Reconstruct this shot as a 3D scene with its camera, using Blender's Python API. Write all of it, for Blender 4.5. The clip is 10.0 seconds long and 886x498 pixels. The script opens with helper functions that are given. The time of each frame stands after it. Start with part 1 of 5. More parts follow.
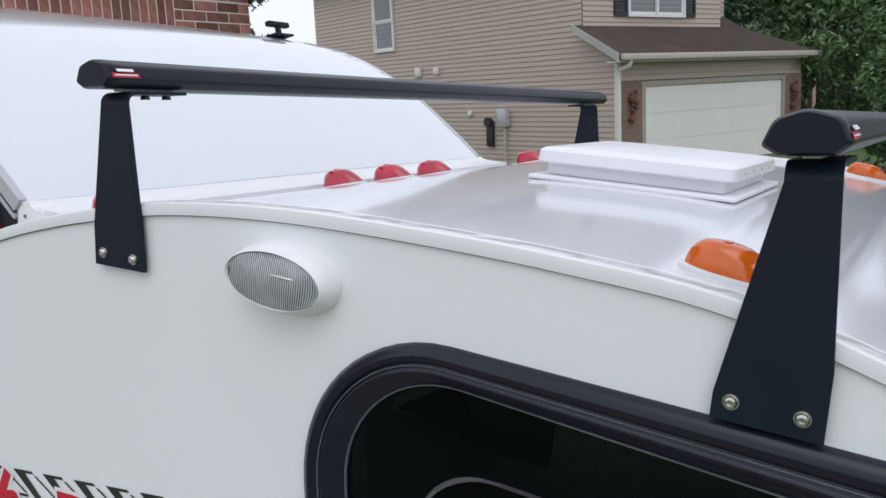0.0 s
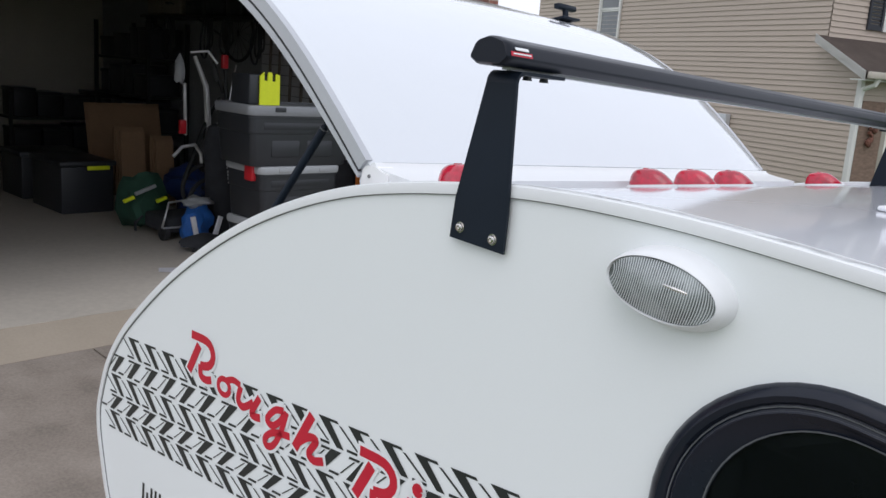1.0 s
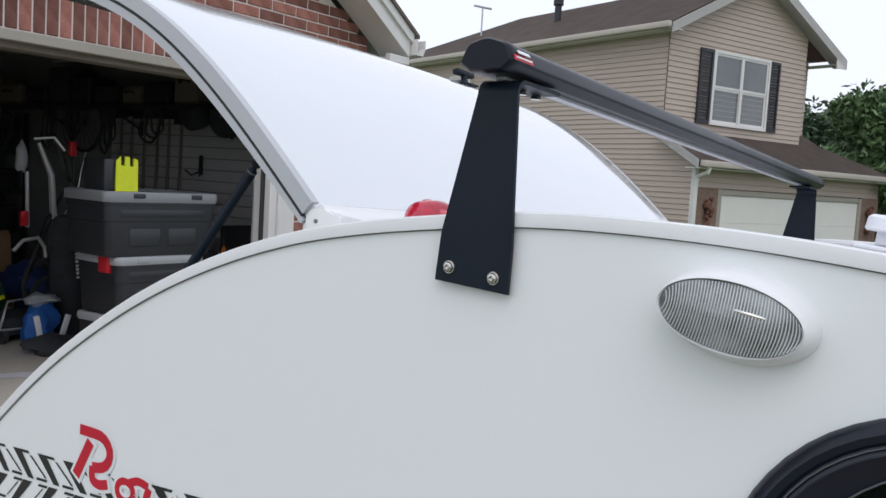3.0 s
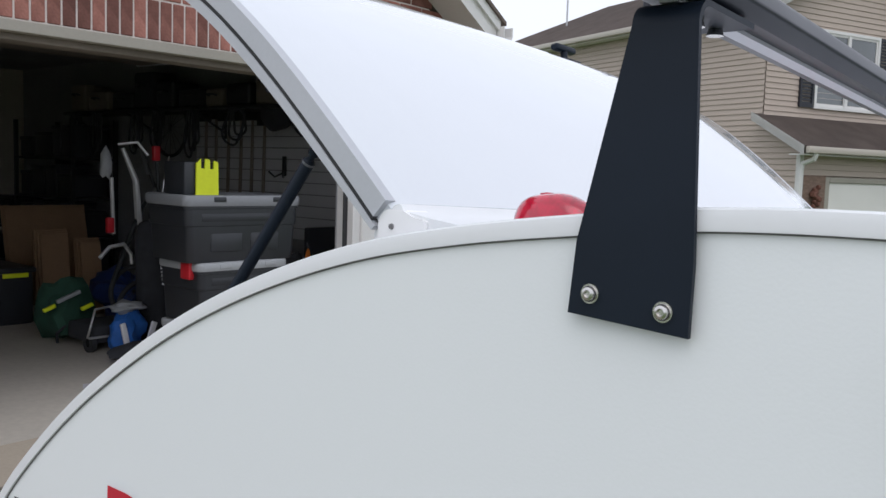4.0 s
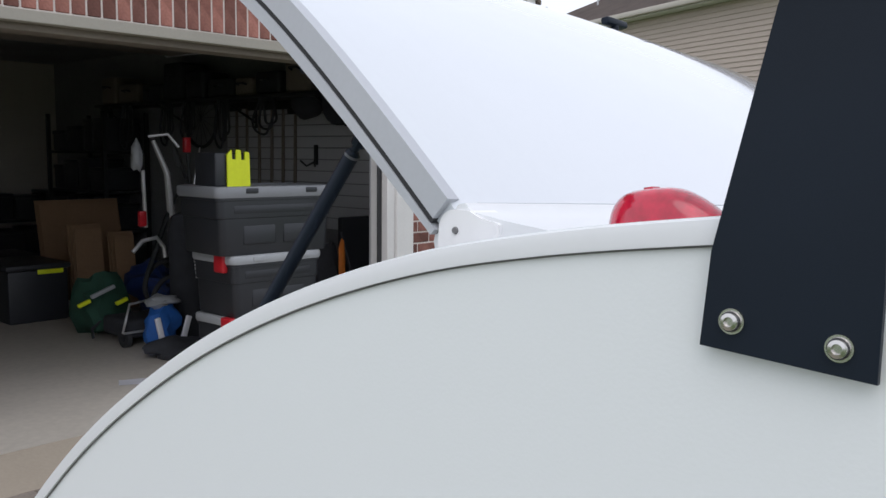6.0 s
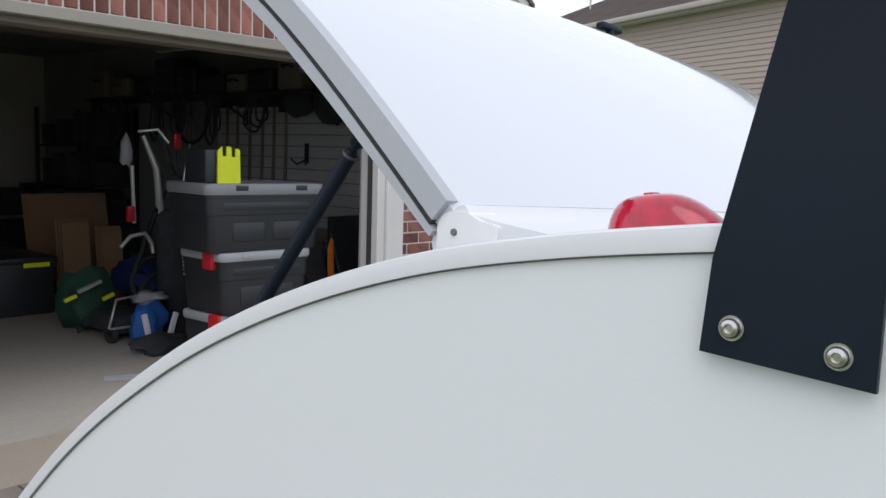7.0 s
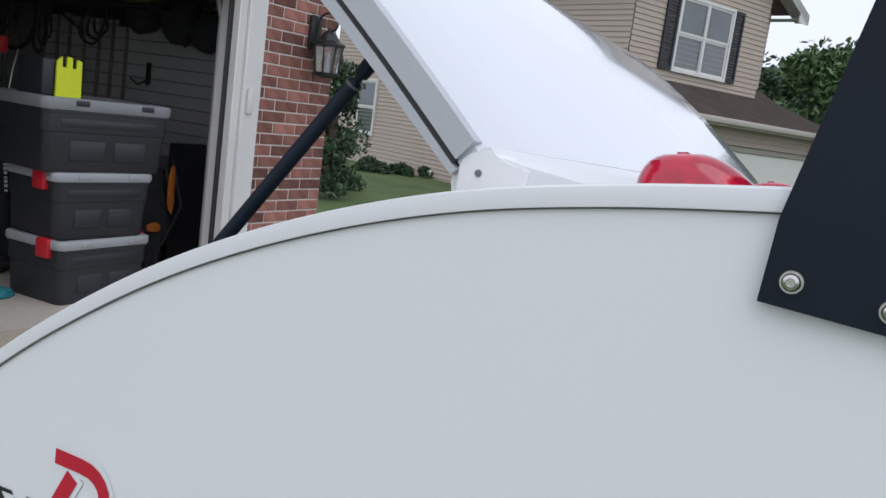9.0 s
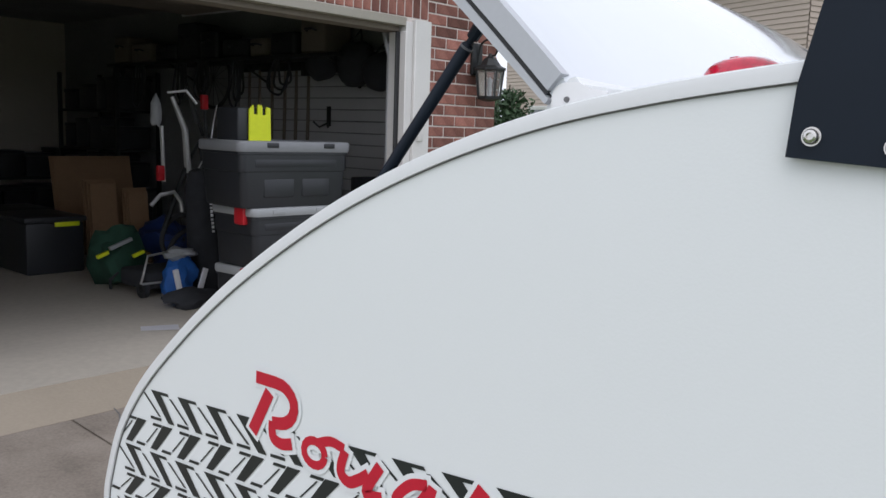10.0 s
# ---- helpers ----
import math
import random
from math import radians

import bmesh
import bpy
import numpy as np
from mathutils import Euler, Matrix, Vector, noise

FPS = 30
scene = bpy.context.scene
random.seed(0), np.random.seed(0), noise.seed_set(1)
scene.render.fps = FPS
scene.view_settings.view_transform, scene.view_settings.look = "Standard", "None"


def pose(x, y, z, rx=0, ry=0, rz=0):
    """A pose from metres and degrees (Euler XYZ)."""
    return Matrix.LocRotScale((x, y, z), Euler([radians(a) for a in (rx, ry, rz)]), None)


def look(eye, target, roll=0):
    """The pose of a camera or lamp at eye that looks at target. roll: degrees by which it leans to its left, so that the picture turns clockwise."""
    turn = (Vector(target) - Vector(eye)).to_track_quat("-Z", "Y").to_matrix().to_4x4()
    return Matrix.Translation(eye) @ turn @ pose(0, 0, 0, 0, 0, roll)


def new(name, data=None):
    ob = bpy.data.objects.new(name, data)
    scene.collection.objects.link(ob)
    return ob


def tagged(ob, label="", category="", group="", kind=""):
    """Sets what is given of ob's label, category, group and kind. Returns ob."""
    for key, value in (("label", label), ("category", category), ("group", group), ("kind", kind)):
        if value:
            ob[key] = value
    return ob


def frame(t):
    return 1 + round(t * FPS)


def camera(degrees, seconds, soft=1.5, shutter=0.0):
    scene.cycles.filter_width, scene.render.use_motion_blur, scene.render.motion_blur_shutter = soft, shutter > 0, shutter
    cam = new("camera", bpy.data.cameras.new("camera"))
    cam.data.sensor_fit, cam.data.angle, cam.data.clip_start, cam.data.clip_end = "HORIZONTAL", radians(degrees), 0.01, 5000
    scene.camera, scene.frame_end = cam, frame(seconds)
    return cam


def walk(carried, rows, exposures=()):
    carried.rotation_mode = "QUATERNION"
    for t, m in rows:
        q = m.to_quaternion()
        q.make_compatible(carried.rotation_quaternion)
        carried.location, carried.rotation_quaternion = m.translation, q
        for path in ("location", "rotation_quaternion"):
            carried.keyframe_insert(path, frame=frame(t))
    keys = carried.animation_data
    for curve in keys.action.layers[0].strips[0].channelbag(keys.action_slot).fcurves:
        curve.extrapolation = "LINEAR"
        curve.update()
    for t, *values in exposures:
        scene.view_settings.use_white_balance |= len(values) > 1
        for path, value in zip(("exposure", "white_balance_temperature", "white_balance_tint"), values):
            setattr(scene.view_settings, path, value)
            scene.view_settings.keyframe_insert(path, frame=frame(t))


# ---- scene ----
cam = camera(54.8, 10.0)
# seconds, eye, a point looked at, roll
ROWS = [
    (0.0, (0.000, -0.010, 1.600), (-1.022, 1.670, 1.236), -2.7),
    (0.5, (-0.087, -0.048, 1.605), (-1.317, 1.491, 1.254), -0.3),
    (1.0, (-0.240, -0.129, 1.613), (-1.585, 1.294, 1.205), 4.2),
    (1.5, (-0.346, -0.126, 1.604), (-1.687, 1.289, 1.160), 6.4),
    (2.0, (-0.333, -0.093, 1.565), (-1.541, 1.462, 1.216), 4.9),
    (2.5, (-0.366, -0.074, 1.506), (-1.434, 1.607, 1.322), 2.9),
    (3.0, (-0.502, -0.089, 1.496), (-1.612, 1.567, 1.331), 3.5),
    (4.5, (-0.818, 0.310, 1.478), (-2.155, 1.784, 1.274), 0.4),
    (5.0, (-0.866, 0.324, 1.483), (-2.225, 1.773, 1.249), -0.5),
    (5.5, (-0.869, 0.302, 1.487), (-2.207, 1.772, 1.261), -0.1),
    (7.0, (-0.879, 0.281, 1.488), (-2.183, 1.782, 1.273), 1.7),
    (7.5, (-0.872, 0.292, 1.483), (-2.117, 1.840, 1.251), 2.5),
    (8.0, (-0.906, 0.224, 1.480), (-1.965, 1.899, 1.210), 4.3),
    (8.5, (-0.960, 0.177, 1.454), (-1.828, 1.951, 1.132), 6.4),
    (9.0, (-1.018, 0.166, 1.469), (-1.972, 1.897, 1.160), 7.6),
    (9.5, (-0.983, 0.150, 1.454), (-2.149, 1.750, 1.170), 5.8),
    (10.0, (-0.841, 0.058, 1.380), (-2.149, 1.546, 1.107), 1.9),
]
walk(cam, [(t, look(eye, target, roll)) for t, eye, target, roll in ROWS],
     [(0.0, 0.12, 6450, 14), (1.0, 0.22, 6450, 14), (1.5, 0.31, 6450, 14), (2.0, 0.32, 6440, 14), (2.5, 0.2, 6420, 14), (3.0, 0.15, 6430, 14), (5.0, 0.22, 6430, 14), (7.5, 0.22, 6430, 14), (8.5, 0.12, 6320, 14), (9.0, 0.10, 6280, 14), (9.5, 0.2, 6350, 14), (10.0, 0.28, 6450, 14)])

# ---- world, sun, exposure ----
world = bpy.data.worlds.new("sky")
scene.world = world
world.use_nodes = True
wn = world.node_tree
sky = wn.nodes.new("ShaderNodeTexSky")
sky.sky_type = "NISHITA"
sky.sun_disc = False
sky.sun_elevation, sky.sun_rotation = radians(52), radians(150)
sky.air_density, sky.dust_density = 1.0, 4.0
cloud = wn.nodes.new("ShaderNodeMix")
cloud.data_type = "RGBA"
cloud.inputs[0].default_value = 0.93
cloud.inputs[7].default_value = (8.9, 9.5, 10.4, 1)
wn.links.new(sky.outputs[0], cloud.inputs[6])
wn.links.new(cloud.outputs[2], wn.nodes["Background"].inputs[0])
wn.nodes["Background"].inputs[1].default_value = 0.1
sun = new("sun", bpy.data.lights.new("sun", "SUN"))
sun.data.energy, sun.data.angle, sun.data.color = 0.65, radians(50), (1.0, 0.98, 0.96)
sun.matrix_world = look((3, -4, 8), (0, 0, 0))


# ---- materials ----
def material(name, colour, rough=0.5, metal=0.0, vary=0.12, scale=6.0, fine=60.0, bump=0.0, gloss_coat=0.0, by_object=0.0, by_island=0.0, tint=None, stretch=(1, 1, 1), spec=0.5, trans=0.0):
    """A principled surface with colour varied at two scales, a bump and a little change of roughness."""
    m = bpy.data.materials.new(name)
    m.use_nodes = True
    nt = m.node_tree
    b = nt.nodes["Principled BSDF"]
    b.inputs["Metallic"].default_value = metal
    b.inputs["Specular IOR Level"].default_value = spec
    b.inputs["Coat Weight"].default_value = gloss_coat
    b.inputs["Coat Roughness"].default_value = 0.06
    b.inputs["Transmission Weight"].default_value = trans
    co = nt.nodes.new("ShaderNodeTexCoord")
    mp = nt.nodes.new("ShaderNodeMapping")
    mp.inputs["Scale"].default_value = stretch
    nt.links.new(co.outputs["Object"], mp.inputs[0])
    n1 = nt.nodes.new("ShaderNodeTexNoise")
    n1.inputs["Scale"].default_value, n1.inputs["Detail"].default_value = scale, 5
    n2 = nt.nodes.new("ShaderNodeTexNoise")
    n2.inputs["Scale"].default_value, n2.inputs["Detail"].default_value = fine, 4
    for n in (n1, n2):
        nt.links.new(mp.outputs[0], n.inputs["Vector"])
    add = nt.nodes.new("ShaderNodeMath")
    add.operation = "MULTIPLY_ADD"
    nt.links.new(n2.outputs[0], add.inputs[0])
    add.inputs[1].default_value = 0.5
    nt.links.new(n1.outputs[0], add.inputs[2])
    ramp = nt.nodes.new("ShaderNodeMapRange")
    ramp.inputs[1].default_value, ramp.inputs[2].default_value = 0.45, 1.05
    ramp.inputs[3].default_value, ramp.inputs[4].default_value = 1 - vary, 1 + vary
    nt.links.new(add.outputs[0], ramp.inputs[0])
    value = ramp.outputs[0]
    for amount, node, out in ((by_object, "ShaderNodeObjectInfo", "Random"), (by_island, "ShaderNodeNewGeometry", "Random Per Island")):
        if amount:
            inf = nt.nodes.new(node)
            r = nt.nodes.new("ShaderNodeMapRange")
            r.inputs[3].default_value, r.inputs[4].default_value = 1 - amount, 1 + amount
            nt.links.new(inf.outputs[out], r.inputs[0])
            mul = nt.nodes.new("ShaderNodeMath")
            mul.operation = "MULTIPLY"
            nt.links.new(value, mul.inputs[0])
            nt.links.new(r.outputs[0], mul.inputs[1])
            value = mul.outputs[0]
    base = nt.nodes.new("ShaderNodeMix")
    base.data_type = "RGBA"
    base.inputs[6].default_value = (*colour, 1)
    base.inputs[7].default_value = (*(tint or colour), 1)
    nt.links.new(n1.outputs[0], base.inputs[0])
    hsv = nt.nodes.new("ShaderNodeHueSaturation")
    nt.links.new(base.outputs[2], hsv.inputs["Color"])
    nt.links.new(value, hsv.inputs["Value"])
    nt.links.new(hsv.outputs[0], b.inputs["Base Color"])
    rr = nt.nodes.new("ShaderNodeMapRange")
    rr.inputs[3].default_value, rr.inputs[4].default_value = max(0.02, rough - 0.06), min(1, rough + 0.06)
    nt.links.new(n1.outputs[0], rr.inputs[0])
    nt.links.new(rr.outputs[0], b.inputs["Roughness"])
    if bump:
        bp = nt.nodes.new("ShaderNodeBump")
        bp.inputs["Strength"].default_value, bp.inputs["Distance"].default_value = min(1, bump), 0.004
        nt.links.new(n2.outputs[0], bp.inputs["Height"])
        nt.links.new(bp.outputs[0], b.inputs["Normal"])
    return m


M_SIDE = material("white_fibreglass", (0.80, 0.83, 0.83), 0.34, vary=0.012, scale=1.5, fine=300, bump=0.04)
M_TRIM = material("white_trim", (0.77, 0.78, 0.79), 0.32, vary=0.02, scale=3, fine=90, tint=(0.73, 0.75, 0.75))
M_CAP = material("white_moulded_cap", (0.86, 0.86, 0.86), 0.28, vary=0.015, scale=4, fine=90)
M_ROOF = material("white_aluminium_skin", (0.70, 0.72, 0.76), 0.13, vary=0.015, scale=2, fine=120, gloss_coat=0.4)
M_HATCH = material("white_hatch_skin", (0.655, 0.685, 0.715), 0.12, vary=0.015, scale=1.2, fine=140, gloss_coat=0.8)
M_SEAM = material("grey_sealant", (0.16, 0.16, 0.16), 0.7, vary=0.2, scale=30)
M_ALU = material("grey_extrusion", (0.50, 0.51, 0.53), 0.38, metal=0.25, vary=0.06, scale=4, fine=160)
M_EDGE = material("pale_edge_extrusion", (0.47, 0.485, 0.51), 0.34, metal=0.1, vary=0.05, scale=4, fine=160)
M_BLACK = material("black_powder_coat", (0.009, 0.0145, 0.024), 0.45, vary=0.14, scale=9, fine=900, bump=0.03, spec=0.2)
M_BAR = material("black_anodised_bar", (0.008, 0.0105, 0.017), 0.34, vary=0.12, scale=7, fine=500, spec=0.22)
M_GLOSS = material("black_moulding", (0.009, 0.012, 0.021), 0.26, vary=0.15, scale=8, fine=200, spec=0.35)
M_GLASS = material("tinted_glass", (0.005, 0.0065, 0.009), 0.18, vary=0.1, spec=0.25)
M_RUBBER = material("black_rubber", (0.03, 0.031, 0.033), 0.7, vary=0.2, scale=20)
M_STEEL = material("stainless_steel", (0.62, 0.60, 0.57), 0.24, metal=1.0, vary=0.08, scale=60, fine=400)
M_RED = material("red_lens", (0.66, 0.012, 0.05), 0.12, vary=0.45, scale=45, fine=160, gloss_coat=0.7, trans=0.4)
M_AMBER = material("amber_lens", (0.80, 0.15, 0.006), 0.16, vary=0.15, scale=40, fine=220, gloss_coat=0.5, trans=0.25)
M_VENT = material("white_vent_plastic", (0.78, 0.79, 0.82), 0.3, vary=0.03, scale=5, fine=100)
# opaque plate: dark rib gaps and bright patches are put into its colour
M_LENS = material("lens_gap_shade", (0.03, 0.036, 0.036), 0.06, vary=0.6, scale=26, fine=90, gloss_coat=0.6, tint=(0.30, 0.335, 0.33))
M_RIB = material("clear_plastic_rib", (0.56, 0.59, 0.60), 0.12, vary=0.05, scale=25, gloss_coat=0.6)
M_DBLACK = material("decal_black", (0.018, 0.022, 0.022), 0.35, vary=0.15, scale=12)
M_DRED = material("decal_red", (0.55, 0.012, 0.035), 0.32, vary=0.08, scale=10)
M_DWHITE = material("decal_white", (0.80, 0.82, 0.83), 0.32, vary=0.02, scale=10)
M_BRICK = material("red_brick", (0.215, 0.078, 0.060), 0.9, vary=0.30, scale=9, fine=70, bump=0.6, by_object=0.50, tint=(0.31, 0.145, 0.115))
M_BRICKS = material("red_brick_courses", (0.27, 0.10, 0.076), 0.9, vary=0.28, scale=9, fine=70, bump=0.6, by_island=0.48, tint=(0.36, 0.17, 0.13))
M_MORTAR = material("mortar", (0.66, 0.60, 0.56), 0.95, vary=0.12, scale=14, fine=120, bump=0.5)
# grey for highlights on the black door's ridges, and for the strut collar
M_BEAD = material("highlight_or_collar_grey", (0.10, 0.105, 0.115), 0.35, vary=0.3, scale=6)
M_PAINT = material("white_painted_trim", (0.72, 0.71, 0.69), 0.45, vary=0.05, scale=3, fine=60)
# cream with the head casing's shadow in its colour; neighbour's door casing shares it
M_CREAM_SHADED = material("shaded_cream_paint", (0.36, 0.335, 0.285), 0.6, vary=0.08, scale=3, fine=60)
M_FLOOR = material("garage_concrete", (0.57, 0.525, 0.455), 0.6, vary=0.16, scale=1.1, fine=24, bump=0.2, tint=(0.47, 0.43, 0.37))
M_DRIVE = material("driveway_concrete", (0.30, 0.255, 0.212), 0.9, vary=0.36, scale=3.5, fine=75, bump=0.9, tint=(0.24, 0.21, 0.18))
M_APRON = material("apron_concrete", (0.42, 0.36, 0.28), 0.85, vary=0.12, scale=2.2, fine=60, bump=0.4, tint=(0.36, 0.31, 0.25))
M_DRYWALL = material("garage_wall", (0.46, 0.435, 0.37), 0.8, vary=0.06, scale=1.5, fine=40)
# grey for side wall and ceiling, with the garage's low light in the colour
M_SHADEWALL = material("wall_shade_grey", (0.24, 0.245, 0.25), 0.8, vary=0.2, scale=1.5, fine=30)
M_DARKWALL = material("unpainted_board", (0.20, 0.17, 0.14), 0.85, vary=0.15, scale=2, fine=40)
M_SLAT = material("grey_slat_panel", (0.50, 0.51, 0.52), 0.5, vary=0.04, scale=3)
M_SIDING = material("tan_vinyl_siding", (0.49, 0.405, 0.34), 0.6, vary=0.05, scale=0.7, fine=30, tint=(0.45, 0.372, 0.312))
M_SHINGLE = material("brown_shingle", (0.155, 0.122, 0.104), 0.92, vary=0.25, scale=2.5, fine=36, bump=0.8, by_island=0.2)
M_SHUTTER = material("black_shutter", (0.02, 0.022, 0.03), 0.5, vary=0.1)
M_PANE = material("house_window_glass", (0.10, 0.115, 0.12), 0.05, vary=0.3, scale=0.8, gloss_coat=0.6)
M_GDOOR = material("ivory_door_paint", (0.80, 0.79, 0.74), 0.5, vary=0.03, scale=2)
M_GRASS = material("lawn", (0.055, 0.105, 0.032), 0.9, vary=0.35, scale=0.8, fine=30, bump=0.8, tint=(0.10, 0.14, 0.04))
M_LEAF = material("leaves", (0.062, 0.128, 0.046), 0.6, vary=0.25, scale=0.9, by_island=0.5, tint=(0.095, 0.16, 0.055))
M_LEAFD = material("dark_leaves", (0.042, 0.082, 0.036), 0.65, vary=0.2, scale=2, by_island=0.45)
M_BARK = material("bark", (0.10, 0.08, 0.06), 0.95, vary=0.3, scale=8, bump=0.8)


# ---- building helpers ----
def mesh_of(bm, name, mat, smooth=True):
    me = bpy.data.meshes.new(name)
    bm.normal_update()
    bm.to_mesh(me)
    bm.free()
    for one in (mat if isinstance(mat, (list, tuple)) else [mat]):
        me.materials.append(one)
    if smooth:
        me.shade_smooth()
        me.set_sharp_from_angle(angle=radians(38))
    return me


def part(name, bm, mat, parent=None, label="", smooth=True):
    ob = new(name, mesh_of(bm, name, mat, smooth))
    if parent:
        ob.parent = parent
    return tagged(ob, label)


def thing(name, label, category, at=None, group="", kind=""):
    ob = new(name)
    ob.empty_display_size = 0.1
    ob.matrix_world = at or Matrix()
    return tagged(ob, label, category, group, kind)


def box(bm, x0, x1, y0, y1, z0, z1, bevel=0.0, seg=2, m=None):
    vs = [bm.verts.new((x, y, z)) for z in (z0, z1) for x, y in ((x0, y0), (x1, y0), (x1, y1), (x0, y1))]
    fs = [bm.faces.new([vs[i] for i in f]) for f in ((3, 2, 1, 0), (4, 5, 6, 7), (0, 1, 5, 4), (1, 2, 6, 5), (2, 3, 7, 6), (3, 0, 4, 7))]
    if bevel:
        es = list({e for f in fs for e in f.edges})
        got = bmesh.ops.bevel(bm, geom=es, offset=bevel, segments=seg, affect="EDGES", profile=0.5)
        vs = list({v for f in got["faces"] for v in f.verts} | {v for v in vs if v.is_valid})
    if m is not None:
        bmesh.ops.transform(bm, matrix=m, verts=vs)
    return vs


def loft(bm, rings, closed_ring=True, closed_path=False, caps=False):
    """Faces between rings of points, each ring as long as the next."""
    rows = [[bm.verts.new(p) for p in r] for r in rings]
    n = len(rows[0])
    pairs = list(zip(rows, rows[1:])) + ([(rows[-1], rows[0])] if closed_path else [])
    for a, b in pairs:
        for i in range(n if closed_ring else n - 1):
            j = (i + 1) % n
            bm.faces.new((a[i], a[j], b[j], b[i]))
    if caps:
        bm.faces.new(rows[0][::-1])
        bm.faces.new(rows[-1])
    return rows


def tube(bm, path, r, n=10, caps=True):
    """A round tube along points; r may be a list of radii."""
    pts = [Vector(p) for p in path]
    rr = r if isinstance(r, (list, tuple)) else [r] * len(pts)
    rings, side = [], None
    for i, p in enumerate(pts):
        d = (pts[min(i + 1, len(pts) - 1)] - pts[max(i - 1, 0)]).normalized()
        if side is None:
            side = d.orthogonal().normalized()
        side = (side - d * side.dot(d)).normalized()
        up = d.cross(side)
        rings.append([p + rr[i] * (math.cos(a) * side + math.sin(a) * up) for a in (2 * math.pi * k / n for k in range(n))])
    return loft(bm, rings, caps=caps)


def prism(bm, pts, y0, y1):
    """A flat outline in x and z, given thickness along y."""
    a = [bm.verts.new((x, y0, z)) for x, z in pts]
    b = [bm.verts.new((x, y1, z)) for x, z in pts]
    bm.faces.new(a)
    bm.faces.new(b[::-1])
    for i in range(len(pts)):
        j = (i + 1) % len(pts)
        bm.faces.new((a[j], a[i], b[i], b[j]))


def spline(anchors, closed, steps):
    """A smooth (centripetal-like Catmull-Rom) curve through anchors in x and z."""
    n, out = len(anchors), []
    for i in range(n if closed else n - 1):
        p = [anchors[(i + k) % n] if closed else anchors[min(max(i + k, 0), n - 1)] for k in (-1, 0, 1, 2)]
        for s in range(steps):
            t = s / steps
            out.append(tuple(0.5 * (2 * p[1][c] + (p[2][c] - p[0][c]) * t + (2 * p[0][c] - 5 * p[1][c] + 4 * p[2][c] - p[3][c]) * t * t
                                    + (3 * p[1][c] - p[0][c] - 3 * p[2][c] + p[3][c]) * t ** 3) for c in (0, 1)))
    if not closed:
        out.append(anchors[-1])
    return out


def rounded(corners, radii, n=10):
    """An outline in x and z with rounded corners, clockwise or not."""
    out, k = [], len(corners)
    for i, (c, r) in enumerate(zip(corners, radii)):
        c = Vector(c)
        a = (Vector(corners[i - 1]) - c).normalized()
        b = (Vector(corners[(i + 1) % k]) - c).normalized()
        half = a.angle(b) / 2
        cut = r / math.tan(half)
        mid = c + (a + b).normalized() * r / math.sin(half)
        p, q = c + a * cut - mid, c + b * cut - mid
        turn = p.angle_signed(q)
        for s in range(n + 1):
            ang = -turn * s / n
            out.append((mid.x + p.x * math.cos(ang) - p.y * math.sin(ang), mid.y + p.x * math.sin(ang) + p.y * math.cos(ang)))
    return out


# ---- trailer: its own axes, x forward, y from the near side wall across, z from the roof's crown ----
SIDE, WIDE, LEAN_OVER = 0.819, 1.88, -2.4
trailer = thing("teardrop_trailer", "white teardrop camping trailer with open rear hatch on a driveway", "trailer", pose(0, SIDE, 1.45, LEAN_OVER))
SEAM_DROP = 0.0185
OUTLINE = [(-2.194, -1.025), (-2.273, -0.870), (-2.297, -0.770), (-2.283, -0.695), (-2.248, -0.608), (-2.176, -0.5125), (-2.071, -0.4155), (-1.961, -0.3285), (-1.850, -0.2540), (-1.728, -0.1830), (-1.608, -0.1256), (-1.486, -0.0786), (-1.364, -0.0425), (-1.243, -0.0184), (-1.123, -0.0015),
           (-1.001, 0.0112), (-0.860, 0.0146), (-0.698, 0.0085), (-0.498, -0.0100), (-0.357, -0.0275), (-0.195, -0.0545), (-0.052, -0.1030), (0.25, -0.24), (0.50, -0.44), (0.66, -0.70), (0.62, -0.98), (0.45, -1.15), (-2.00, -1.15)]
HULL = spline(OUTLINE, True, 6)


def hull_normals(pts):
    out = []
    for i in range(len(pts)):
        a, b = pts[i - 1], pts[(i + 1) % len(pts)]
        d = Vector((b[0] - a[0], b[1] - a[1])).normalized()
        out.append((-d.y, d.x))
    return out


HULL_N = hull_normals(HULL)


def roof_z(x):
    best = [p for p in HULL if p[1] > -0.75]
    for a, b in zip(best, best[1:]):
        if a[0] <= x <= b[0]:
            return a[1] + (b[1] - a[1]) * (x - a[0]) / (b[0] - a[0])
    return -0.1


